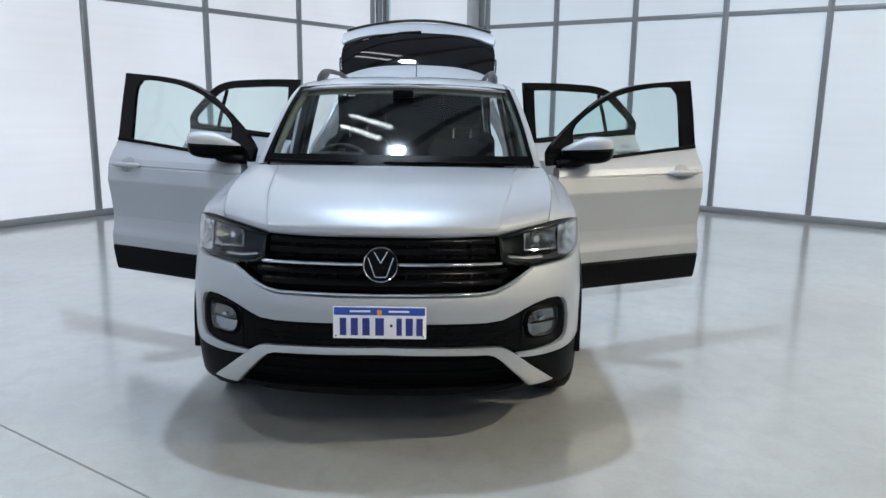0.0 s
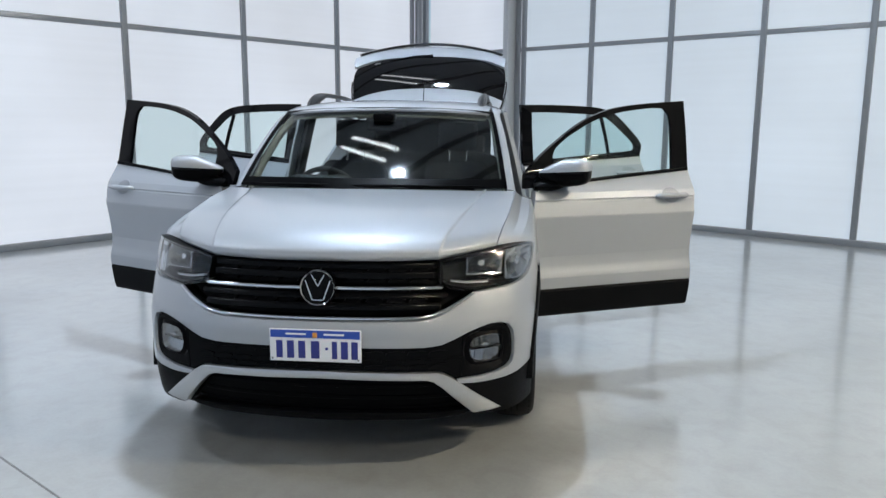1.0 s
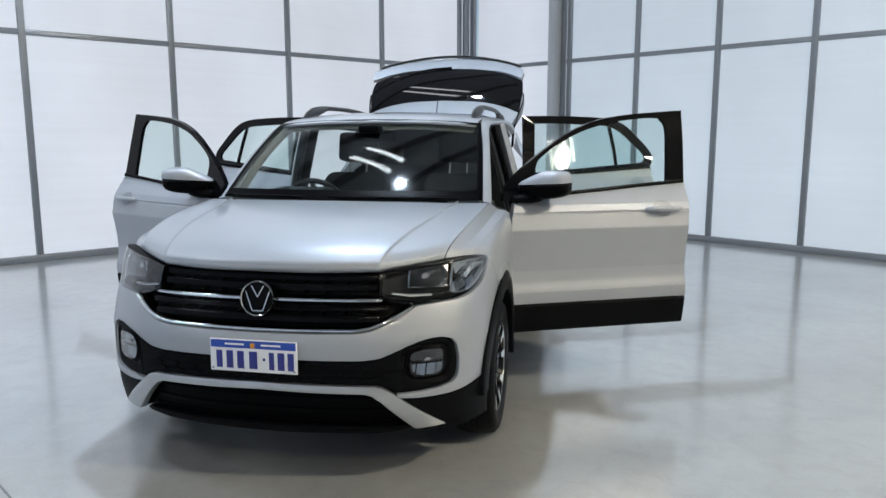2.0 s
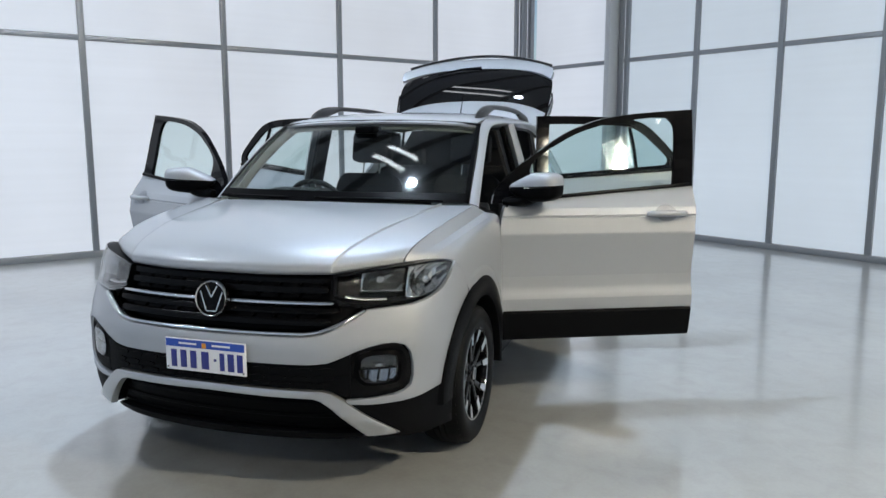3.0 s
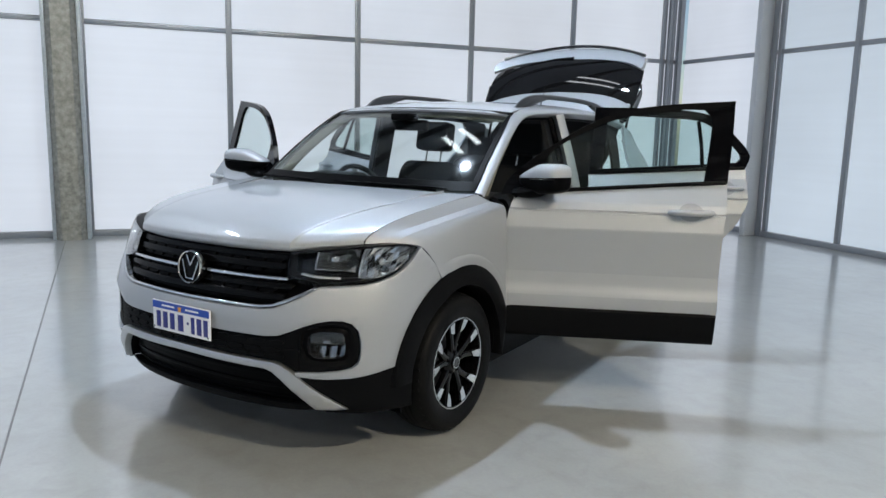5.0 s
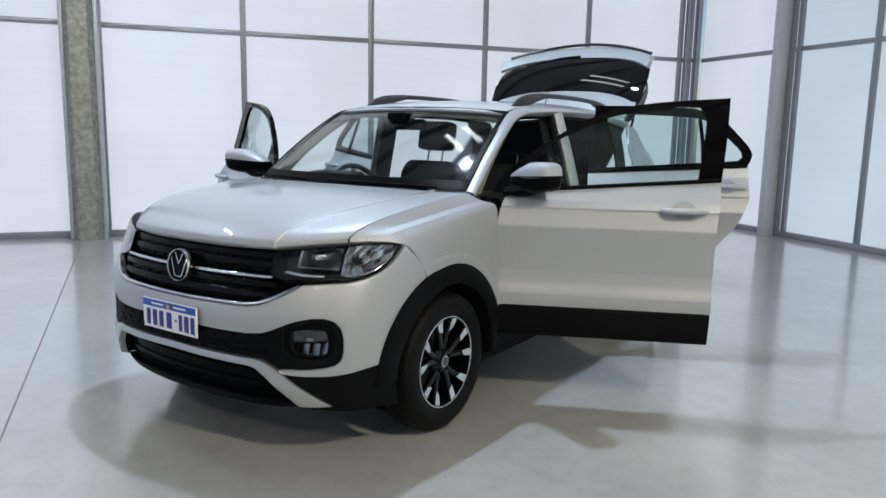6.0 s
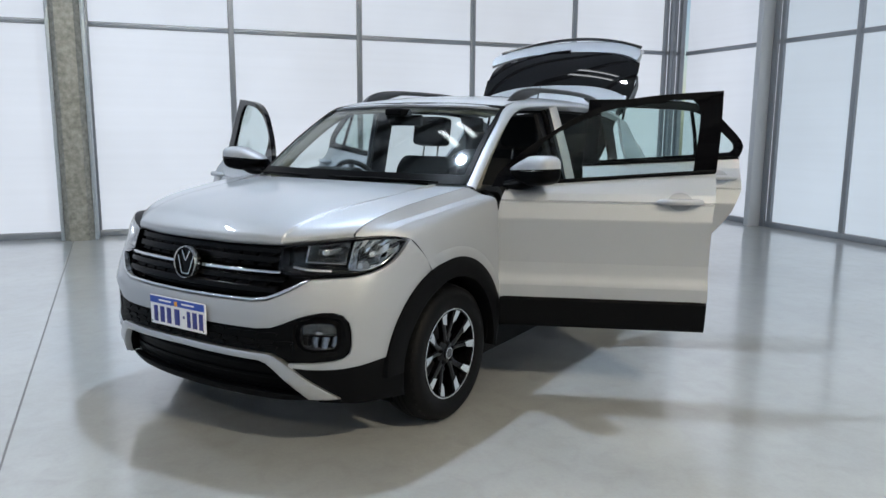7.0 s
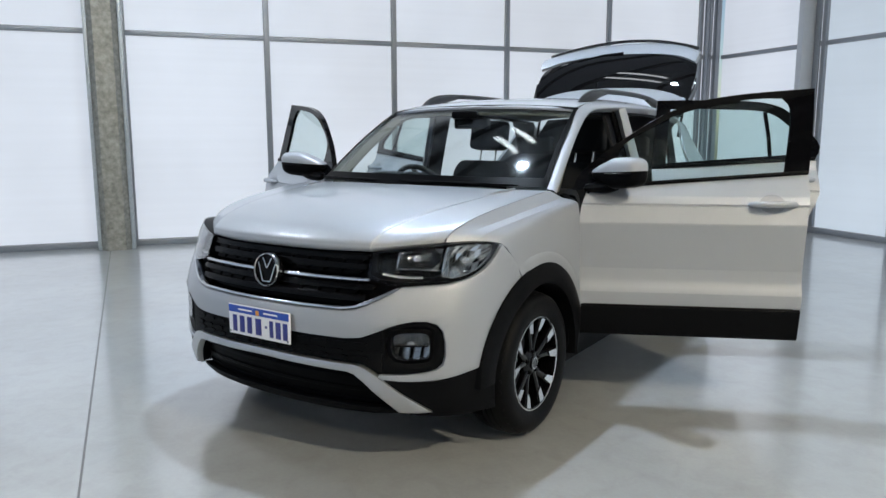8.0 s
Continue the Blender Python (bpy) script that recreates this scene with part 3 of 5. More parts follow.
def emblem(r=.068):
    """A chrome ring on a black disc with plain slanted chrome bars."""
    badge = part("emblem", lathe(bmesh.new(), [(.001, -.012), (r, -.012), (r, .012), (.001, .012)], 40, "y"), GRILLE_BLACK, car, "round chrome-ringed emblem")
    badge.matrix_local = pose(0, .062, .788, -6, 0, 0)
    part("ring", lathe(bmesh.new(), [(r - .004, -.022), (r, -.026), (r + .004, -.018), (r + .004, .0), (r - .004, .0)], 48, "y"), CHROME, badge)
    bm = bmesh.new()
    for a, b in (((-.026, .052), (0, .006)), ((.026, .052), (0, .006)), ((-.050, .030), (-.022, -.048)), ((.050, .030), (.022, -.048)), ((-.022, -.048), (.022, -.048))):
        mid, d = ((a[0] + b[0]) / 2, (a[1] + b[1]) / 2), math.hypot(b[0] - a[0], b[1] - a[1])
        box(bm, (-d / 2, -.019, -.0027), (d / 2, -.011, .0027), .001, Matrix.Translation((mid[0], 0, mid[1])) @ Matrix.Rotation(-math.atan2(b[1] - a[1], b[0] - a[0]), 4, "Y"), 1)
    part("bars", bm, CHROME, badge)


emblem()

# skid bar, lower intake and black lower sides
skid = [(0, .469), (.47, .459), (.50, .451), (.535, .430), (.66, .336), (.752, .268), (.70, .262), (.622, .262), (.56, .325), (.495, .390), (.46, .418), (.43, .428), (0, .438)]
skin("skid_bar", both(skid), -.022, .007, SATIN_SILVER, bevel=.004, label="satin silver skid bar")
intake = [(0, .442), (.47, .432), (.56, .39), (.66, .32), (.72, .275), (.70, .25), (.60, .245), (.50, .235), (0, .23)]
skin("lower_intake", both(intake), -.10, -.062, SATIN_BLACK)
for s in (-1, 1):
    skin("intake_side", [(s * u, z) for u, z in [(.49, .402), (.565, .328), (.628, .264), (.738, .264), (.66, .332), (.545, .418)]], -.11, -.019, SATIN_BLACK)
for z in (.385, .335, .285):
    skin("intake_slat", both([(0, z + .008), (.50 + (.385 - z) * .9, z + .008), (.50 + (.385 - z) * .9, z - .008), (0, z - .008)]), -.08, -.056, SATIN_BLACK, bevel=.002)
skin("front_apron", both([(0, .272), (.60, .27), (.622, .258), (.60, .244), (.50, .236), (0, .231)]), -.09, -.026, BLACK, bevel=.006)
for s in (-1, 1):
    lower = [(.54, .418), (.555, .400), (.64, .395), (.70, .395), (.78, .399), (.86, .409), (.93, .420), (.992, .427)] + [arch_u(168)] + [arch_u(a, ARCH_IN - arch_r(a)) for a in (173, 180, 188, 195)] \
        + [(.95, .238), (.80, .238), (.66, .246), (.64, .262), (.70, .262), (.752, .268)]
    lower = [(s * u, z) for u, z in lower]
    skin("lower_cladding", lower, -.03, -.006, BLACK, bevel=.004)


def fog_light(s):
    pod = POD_IN
    mid = POD_MID
    f = skin("fog_light", [(s * u, z) for u, z in pod], -.075, -.055, SATIN_BLACK, bevel=.005, label="rectangular fog lamp with clear lens")
    lens = [(mid[0] + (u - mid[0]) * .80, mid[1] + (z - mid[1]) * .80) for u, z in pod]
    bm = bmesh.new()
    loops = [[bm.verts.new(nose(s * u, z, d)) for u, z in line] for line, d in ((pod, -.021), (lens, -.012), (lens, -.056), (pod, -.056))]
    for a, b in zip(loops, loops[1:] + loops[:1]):
        for k in range(len(a)):
            bm.faces.new((a[k], a[(k + 1) % len(a)], b[(k + 1) % len(a)], b[k]))
    part("bezel", bm, SATIN_BLACK, f)
    # upper chamber with upright flutes, lower one with three slanted facets
    bm = bmesh.new()
    for k in range(14):
        u0, u1 = .608 + .164 * k / 14, .608 + .164 * (k + 1) / 14
        d0, d1 = (-.020, -.036) if k % 2 else (-.036, -.020)
        quad = [nose(s * u0, .541, d0 - .004), nose(s * u1, .541, d1 - .004), nose(s * u1, .594, d1 - .016), nose(s * u0, .594, d0 - .016)]
        bm.faces.new([bm.verts.new(p) for p in quad])
    for k in range(4):
        u0, u1 = .600 + .176 * k / 4, .600 + .176 * (k + 1) / 4
        quad = [nose(s * u0, .472, -.040), nose(s * (u1 - .012), .472, -.024), nose(s * u1, .534, -.030), nose(s * (u0 + .012), .534, -.046)]
        bm.faces.new([bm.verts.new(p) for p in quad])
    part("reflector", bm, FOG_REFLECTOR, f, smooth=0)
    skin("bulb_shade", [(s * (mid[0] + .016 * math.cos(a)), mid[1] + .010 + .012 * math.sin(a)) for a in np.linspace(0, math.tau, 12, False)], -.05, -.02, CHROME, f, bevel=.003)
    skin("divider", [(s * .622, .534), (s * .758, .534), (s * .758, .541), (s * .622, .541)], -.028, -.016, SATIN_BLACK, f)
    skin("lens", [(s * u, z) for u, z in lens], -.012, -.009, LENS, f)


lamp_line = [(.47, .886), (.54, .898), (.62, .908), (.75, .921), (.84, .928), (.90, .928), (.955, .925), (1.022, .905), (1.010, .882), (.988, .852), (.958, .826), (.92, .806), (.87, .790), (.80, .778), (.70, .772), (.62, .766), (.57, .768), (.52, .778), (.478, .796)]


def headlight(s):
    h = skin("headlight", [(s * u, z) for u, z in lamp_line], -.12, -.068, LAMP_GREY, label="wide clear headlamp with chrome reflectors")
    frame = [(.474, .883), (.62, .905), (.75, .918), (.84, .925), (.90, .925), (.955, .922), (1.016, .904), (1.004, .882), (.983, .854), (.953, .829), (.916, .809), (.868, .793), (.80, .781), (.70, .775), (.62, .769), (.52, .781), (.482, .798)]
    ring_in = [(u + (.74 - u) * .035, z + (.852 - z) * .12) for u, z in frame]
    bm = bmesh.new()
    n = len(frame)
    loops = [[bm.verts.new(nose(s * u, z, d)) for u, z in line] for line, d in ((frame, -.006), (ring_in, -.006), (ring_in, -.069), (frame, -.069))]
    for a, b in zip(loops, loops[1:] + loops[:1]):
        for k in range(n):
            bm.faces.new((a[k], a[(k + 1) % n], b[(k + 1) % n], b[k]))
    part("bezel", bm, SATIN_BLACK, h)
    rng = random.Random(11)
    for us, low, high, nu, nz, mirror_mat in (((.590, .755), (.828, .824), (.892, .909), 5, 3, REFLECTOR_DIM), ((.772, .835, .91, .985), (.798, .794, .812, .866), (.912, .919, .920, .909), 7, 3, REFLECTOR)):
        bm = bmesh.new()
        grid = []
        for i in range(nu + 1):
            a = i / nu
            u = us[0] + (us[-1] - us[0]) * a
            lo, hi = float(np.interp(u, us, low)), float(np.interp(u, us, high))
            row = []
            for j in range(nz + 1):
                b = j / nz
                rim = i in (0, nu) or j in (0, nz)
                deep = -.014 - .050 * (1 - (2 * a - 1) ** 4) * (1 - (2 * b - 1) ** 4) ** .5
                row.append(bm.verts.new(nose(s * u, lo + (hi - lo) * b, deep + (0 if rim else rng.uniform(-.019, .019)))))
            grid.append(row)
        for p, q in zip(grid, grid[1:]):
            for k in range(nz):
                bm.faces.new((p[k], q[k], q[k + 1], p[k + 1]))
        part("reflector", bm, mirror_mat, h, smooth=0)
        line = [(us[0], float(np.interp(us[0], us, high)))] + [(u, z) for u, z in zip(us, low)]
        part("reflector_edge", tube(bmesh.new(), [nose(s * u, z, -.012) for u, z in spread(np.array(line, float), 24)], .0035, 6), CHROME, h)
        mu, mz = (us[0] + us[-1]) / 2 - .01, (low[1] + high[1]) / 2
        skin("bulb_shade", [(s * (mu + .017 * math.cos(a)), mz + .014 * math.sin(a)) for a in np.linspace(0, math.tau, 14, False)], -.055, -.025, CHROME, h, bevel=.004)
    skin("light_strip", [(s * u, z) for u, z in [(.53, .800), (.60, .790), (.70, .788), (.70, .794), (.60, .797), (.532, .806)]], -.045, -.03, SATIN_SILVER, h)
    skin("lens", [(s * u, z) for u, z in lamp_line], -.004, -.001, LENS, h)


for s in (-1, 1):
    fog_light(s)
    headlight(s)


def number_plate():
    p = tagged(part("number_plate", box(bmesh.new(), (-.181, -.012, .508), (.181, -.005, .638), .003), PLATE_WHITE, car), "white number plate with a blue top band")
    plain_box("band", (-.176, -.0145, .604), (.176, -.0121, .634), PLATE_BLUE, p)
    for x, w in ((-.142, .036), (-.098, .040), (-.053, .040), (.0, .048), (.076, .030), (.115, .040), (.155, .036)):
        plain_box("character_bar", (x - w * .35, -.0145, .522), (x + w * .35, -.0121, .592), PLATE_INK, p, .001)
    plain_box("character_dot", (.040, -.0145, .557), (.050, -.0121, .567), PLATE_INK, p)
    for x, w in ((-.075, .08), (.075, .08)):
        plain_box("small_print", (x - w / 2, -.0165, .616), (x + w / 2, -.0146, .623), PLATE_WHITE, p)
    plain_box("crest", (-.009, -.0185, .606), (.009, -.0166, .626), ORANGE, p, .0005)
    for x in (-.17, .17):
        part("screw", lathe(bmesh.new(), [(.0005, -.0155), (.004, -.0155), (.004, -.0121), (.0005, -.0121)], 10, "y", (x, 0, .52)), CHROME, p)
    plain_box("bracket", (-.15, -.0048, .515), (.15, .03, .63), BLACK, p)


number_plate()

# bonnet: raised middle between two creases
hood = [
    [(0, .098, .888), (0, .084, .899), (0, .084, .914), (0, .100, .938), (0, .19, .986), (0, .40, 1.036), (0, .70, 1.072), (0, 1.0, 1.090)],
    [(.24, .112, .888), (.24, .099, .899), (.24, .098, .914), (.242, .114, .938), (.25, .20, .985), (.27, .41, 1.034), (.29, .71, 1.070), (.32, 1.02, 1.087)],
    [(.440, .165, .888), (.44, .152, .898), (.441, .151, .912), (.445, .166, .935), (.46, .25, .978), (.50, .46, 1.026), (.545, .76, 1.060), (.59, 1.06, 1.082)],
    [(.475, .185, .890), (.475, .173, .900), (.476, .173, .911), (.480, .188, .932), (.50, .27, .972), (.54, .48, 1.018), (.58, .78, 1.055), (.62, 1.075, 1.081)],
    [(.60, .278, .904), (.60, .267, .912), (.601, .267, .921), (.606, .282, .940), (.625, .36, .976), (.655, .55, 1.018), (.69, .83, 1.055), (.715, 1.10, 1.081)],
    [(.685, .356, .914), (.685, .347, .920), (.686, .348, .928), (.691, .362, .945), (.705, .43, .980), (.728, .59, 1.019), (.748, .86, 1.055), (.755, 1.13, 1.080)],
]
half = loft([[p for p in l] for l in hood], 42, 6, even=False)
whole = np.concatenate([mirror_x(half[::-1]), half[1:]], 0)
part("bonnet", sheet(bmesh.new(), whole, .012, flip=True), PAINT, car, smooth=60)


def wing(s):
    """Front wing: from the bonnet's edge over the shoulder down to the wheel arch."""
    top = [(.690, .351, .922), (.695, .364, .944), (.709, .432, .979), (.732, .592, 1.018), (.752, .862, 1.054), (.760, 1.14, 1.079)]
    dip = [(.742, .402, .924), (.748, .417, .942), (.758, .480, .963), (.774, .640, .984), (.787, .895, 1.013), (.797, 1.205, 1.043)]
    ridge = [(.782, .444, .922), (.787, .459, .935), (.798, .518, .955), (.817, .678, .979), (.831, .930, 1.008), (.836, 1.248, 1.030)]
    shoulder = [(.840, .528, .908), (.843, .545, .917), (.848, .605, .934), (.855, .77, .956), (.860, .99, .983), (.856, 1.262, 1.003)]
    low = [(.858, .596, .848), (.862, .625, .850), (.866, .680, .853), (.871, .80, .862), (.872, 1.0, .872), (.869, 1.262, .872)]
    arch = [(.874, WHEEL_Y + arch_r(a) * math.cos(radians(a)), WHEEL_Z + arch_r(a) * math.sin(radians(a))) for a in (113, 105, 95, 76, 50, 22)]
    bm = bmesh.new()
    for lines, n in (([top, dip], 4), ([dip, ridge], 3), ([ridge, shoulder, low, arch], 6)):
        g = loft(lines, 36, n)
        sheet(bm, mirror_x(g) if s < 0 else g, .012, flip=(s > 0))
    flare = []
    for q, x in ((.056, .868), (.044, .8755), (.028, .879), (.0, .8795)):
        row = []
        for a in np.linspace(117, 20, 40):
            rise = min(1.0, (117 - a) / 14)
            r = arch_r(a) + q
            row.append((s * (.862 + (x - .862) * rise), WHEEL_Y + r * math.cos(radians(a)), WHEEL_Z + r * math.sin(radians(a))))
        flare.append(row)
    sheet(bm, np.array(flare), .010, flip=(s > 0))
    part("front_wing", bm, PAINT, car, smooth=50)


def arch_trim(s, y, name="wheel_arch_trim", arc=(-7, 178)):
    """Black plastic lip round a wheel opening."""
    bm = bmesh.new()
    lines = []
    for a in np.linspace(arc[0], arc[1], 60):
        r = arch_r(a) - (arch_r(a) - ARCH_IN - .025) * min(1, max(0, (22 - a) / 30))
        c, sn = math.cos(radians(a)), math.sin(radians(a))
        flat = 1.0 if a < 115 else 1 - .034 * min(1, (a - 115) / 55)
        lines.append([(s * x * flat, y + q * c, WHEEL_Z + q * sn) for q, x in
                      ((r + .003, .868), (r, .880), (r - .012, .884), (ARCH_IN + .012, .888), (ARCH_IN, .882), (ARCH_IN, .79), (ARCH_IN + .02, .79), (r + .003, .85))])
    rows = [[bm.verts.new(p) for p in l] for l in lines]
    for p, q in zip(rows, rows[1:]):
        for i in range(8):
            bm.faces.new((p[i], p[(i + 1) % 8], q[(i + 1) % 8], q[i]))
    bm.faces.new(rows[0])
    bm.faces.new(rows[-1][::-1])
    part(name, bm, BLACK, car)
    bm = bmesh.new()
    lathe(bm, [(ARCH_IN + .03, s * .80), (ARCH_IN + .03, s * .50), (ARCH_IN + .02, s * .50), (ARCH_IN + .02, s * .80)], 40, "x", (0, y, WHEEL_Z), (-20, 200))
    part("arch_liner", bm, SATIN_BLACK, car)


for s in (-1, 1):
    wing(s)
    arch_trim(s, WHEEL_Y)
    arch_trim(s, WHEEL_Y + AXLES)


# ---------- wheels ----------
def wheel(s, y):
    w = holder("wheel", pose(s * .763, y, WHEEL_Z, 0, 0, 0 if s > 0 else 180), car)
    R, h = TYRE_R, .1025
    prof = [(.206, -.085), (.225, -.098), (.27, -.108), (.295, -.104), (.312, -.088), (.321, -.06), (R, -.03), (R, .03), (.321, .06), (.312, .088),
            (.295, .104), (.27, .108), (.225, .098), (.206, .085), (.203, .06), (.203, -.06)]
    tyre = part("tyre", lathe(bmesh.new(), prof, 72), RUBBER, w)
    blocks = box(bmesh.new(), (.052, -.006, .3090), (.086, .006, .3156), 0)
    shape = None
    for k in range(44):
        if shape is None:
            first = part("tread_block", blocks, RUBBER, w, smooth=0)
            shape = first.data
        else:
            first = new("tread_block", shape)
            first.parent = w
        first.matrix_local = Matrix.Rotation(math.tau * k / 44, 4, "X")
    for x in (-.028, 0, .028):
        part("tread_groove", lathe(bmesh.new(), [(R - .002, x - .004), (R + .0012, x - .004), (R + .0012, x + .004), (R - .002, x + .004)], 60), SATIN_BLACK, w)
    rim = part("rim", lathe(bmesh.new(), [(.206, .082), (.214, .086), (.214, .092), (.203, .092), (.196, .06), (.19, -.08), (.20, -.09), (.206, -.082)], 72), RIM_BLACK, w)
    part("rim_edge", lathe(bmesh.new(), [(.2070, .088), (.2135, .089), (.2135, .0945), (.2085, .0945)], 72), MACHINED, w)
    part("brake_disc", lathe(bmesh.new(), [(.01, -.01), (.14, -.01), (.14, .012), (.01, .012)], 40), DISC, w, "grey steel brake disc")
    for k in range(5):
        for side in (-1, 1):
            spoke = bmesh.new()
            a0, a1 = side * .10, side * .30
            lines = []
            for r, a, x, wd, dp in ((.045, a0, .072, .020, .03), (.09, side * .17, .074, .016, .028), (.15, side * .25, .080, .016, .026), (.203, a1, .088, .027, .03)):
                c, sn = math.cos(a), math.sin(a)
                t = (-sn, c)
                lines.append([(x - dp, r * c + t[0] * -wd, r * sn + t[1] * -wd), (x - .004, r * c + t[0] * -wd * .9, r * sn + t[1] * -wd * .9), (x, r * c + t[0] * -wd * .6, r * sn + t[1] * -wd * .6),
                              (x, r * c + t[0] * wd * .6, r * sn + t[1] * wd * .6), (x - .004, r * c + t[0] * wd * .9, r * sn + t[1] * wd * .9), (x - dp, r * c + t[0] * wd, r * sn + t[1] * wd)])
            rows = [[spoke.verts.new(p) for p in l] for l in lines]
            for p, q in zip(rows, rows[1:]):
                for i in range(6):
                    spoke.faces.new((p[i], p[(i + 1) % 6], q[(i + 1) % 6], q[i]))
            spoke.faces.new(rows[0])
            spoke.faces.new(rows[-1][::-1])
            bmesh.ops.rotate(spoke, cent=(0, 0, 0), matrix=Matrix.Rotation(math.tau * k / 5 + .3, 3, "X"), verts=spoke.verts)
            part("spoke", spoke, RIM_BLACK, w)
            tip = bmesh.new()
            pts = []
            for r, a, x, wd in ((.150, side * .262, .0815, .0125), (.176, side * .282, .0855, .0155), (.203, a1, .0895, .0185)):
                row = []
                for j in (-1, 0, 1):
                    q = r + (side * j * .008 if r < .16 else 0)
                    c, sn = math.cos(a), math.sin(a)
                    row.append((x + (.0012 if j == 0 else 0), q * c - sn * wd * j, q * sn + c * wd * j))
                pts.append(row)
            sheet(tip, np.array(pts), .004, flip=False)
            bmesh.ops.rotate(tip, cent=(0, 0, 0), matrix=Matrix.Rotation(math.tau * k / 5 + .3, 3, "X"), verts=tip.verts)
            part("spoke_face", tip, MACHINED, w)
    part("hub", lathe(bmesh.new(), [(.002, .03), (.062, .03), (.066, .06), (.045, .076), (.002, .078)], 30), RIM_BLACK, w)
    cap = part("hub_cap", lathe(bmesh.new(), [(.002, .076), (.031, .076), (.031, .083), (.002, .084)], 26), GLOSS_BLACK, w)
    part("cap_ring", lathe(bmesh.new(), [(.022, .0835), (.026, .0835), (.026, .0855), (.022, .0855)], 26), CHROME, w)
    for k in range(5):
        a = math.tau * k / 5 + .3
        part("wheel_nut", lathe(bmesh.new(), [(.001, .07), (.008, .07), (.008, .082), (.001, .082)], 8, "x", (0, .05 * math.cos(a), .05 * math.sin(a))), SATIN_BLACK, w)
    return w


for s in (-1, 1):
    for y in (WHEEL_Y, WHEEL_Y + AXLES):
        wheel(s, y)


# ---------- cabin shell ----------
def screen_at(u, v):
    """The windscreen: u from -1 to 1 across, v from the cowl up to the roof."""
    k = abs(u) ** 2.4
    return (u * (.718 - .096 * v), 1.045 + .655 * v + (.145 - .07 * v) * k, 1.083 + .421 * v + .133 * v * (1 - v) - .024 * (1 - (1 - v) ** 2.5) * k)


whole = np.array([[screen_at(u, v) for v in np.linspace(0, 1, 24)] for u in np.linspace(-1, 1, 61)])
windscreen = part("windscreen", sheet(bmesh.new(), whole, .005, flip=True), SCREEN_GLASS, car, "clear laminated windscreen with a black border", smooth=60)
# black border behind the glass
n = normals(whole) * -1
inner = whole - n * .009
bm = bmesh.new()
a, b = inner.shape[:2]
sheet(bm, inner[:, :3], .003, flip=True)
sheet(bm, inner[:, b - 2:], .003, flip=True)
for rows in (inner[:2], inner[a - 2:]):
    sheet(bm, rows, .003, flip=True)
part("border", bm, SATIN_BLACK, windscreen)

# cowl and wipers at the foot of the windscreen
cowl = [[(0, .985, 1.055), (.32, 1.005, 1.052), (.60, 1.06, 1.045), (.76, 1.14, 1.045)], [(0, 1.055, 1.080), (.32, 1.07, 1.079), (.60, 1.13, 1.075), (.755, 1.205, 1.072)]]
half = loft(cowl, 14, 2)
whole = np.concatenate([mirror_x(half[:, ::-1]), half[:, 1:]], 1)
part("cowl", sheet(bmesh.new(), whole, .01), SATIN_BLACK, car)
for x0, x1, lift in ((.55, -.02, .0), (-.10, -.62, .0)):
    arm = [(x0 - .0, 1.07 + .06 * abs(x0), 1.088), ((x0 + x1) / 2, 1.045 + .09 * ((x0 + x1) / 2) ** 2, 1.104), (x1, 1.045 + .17 * x1 ** 2, 1.100)]
    wiper = part("wiper", tube(bmesh.new(), spread(curve(arm, 8), 12), [.008] * 5 + [.005] * 7, 8), SATIN_BLACK, car)
    blade = [(x0 + .06, 1.075 + .09 * x0 * x0, 1.100), ((x0 + x1) / 2, 1.055 + .10 * ((x0 + x1) / 2) ** 2, 1.106), (x1 - .05, 1.055 + .19 * x1 ** 2, 1.104)]
    part("blade", tube(bmesh.new(), spread(curve(blade, 8), 12), .005, 6), SATIN_BLACK, wiper)

# roof skin
top = [
    [(0, 1.662, 1.500), (0, 1.71, 1.517), (0, 1.85, 1.542), (0, 2.2, 1.568), (0, 2.7, 1.574), (0, 3.2, 1.560), (0, 3.62, 1.525)],
    [(.27, 1.668, 1.496), (.27, 1.716, 1.513), (.27, 1.86, 1.537), (.28, 2.2, 1.563), (.28, 2.7, 1.569), (.28, 3.2, 1.555), (.27, 3.62, 1.520)],
    [(.48, 1.698, 1.486), (.485, 1.745, 1.502), (.50, 1.88, 1.524), (.51, 2.2, 1.549), (.51, 2.7, 1.555), (.50, 3.2, 1.541), (.49, 3.62, 1.506)],
    [(.60, 1.738, 1.476), (.60, 1.775, 1.490), (.60, 1.90, 1.510), (.60, 2.2, 1.530), (.60, 2.7, 1.535), (.59, 3.2, 1.522), (.57, 3.62, 1.487)],
]
half = loft(top, 28, 5)
whole = np.concatenate([mirror_x(half[::-1]), half[1:]], 0)
part("roof", sheet(bmesh.new(), whole, .012, flip=True), PAINT, car, smooth=60)
liner = whole.copy()
liner[..., 2] -= .035
liner[..., 0] *= .97
part("headliner", sheet(bmesh.new(), liner, .01, flip=True), HEADLINER, car, smooth=60)


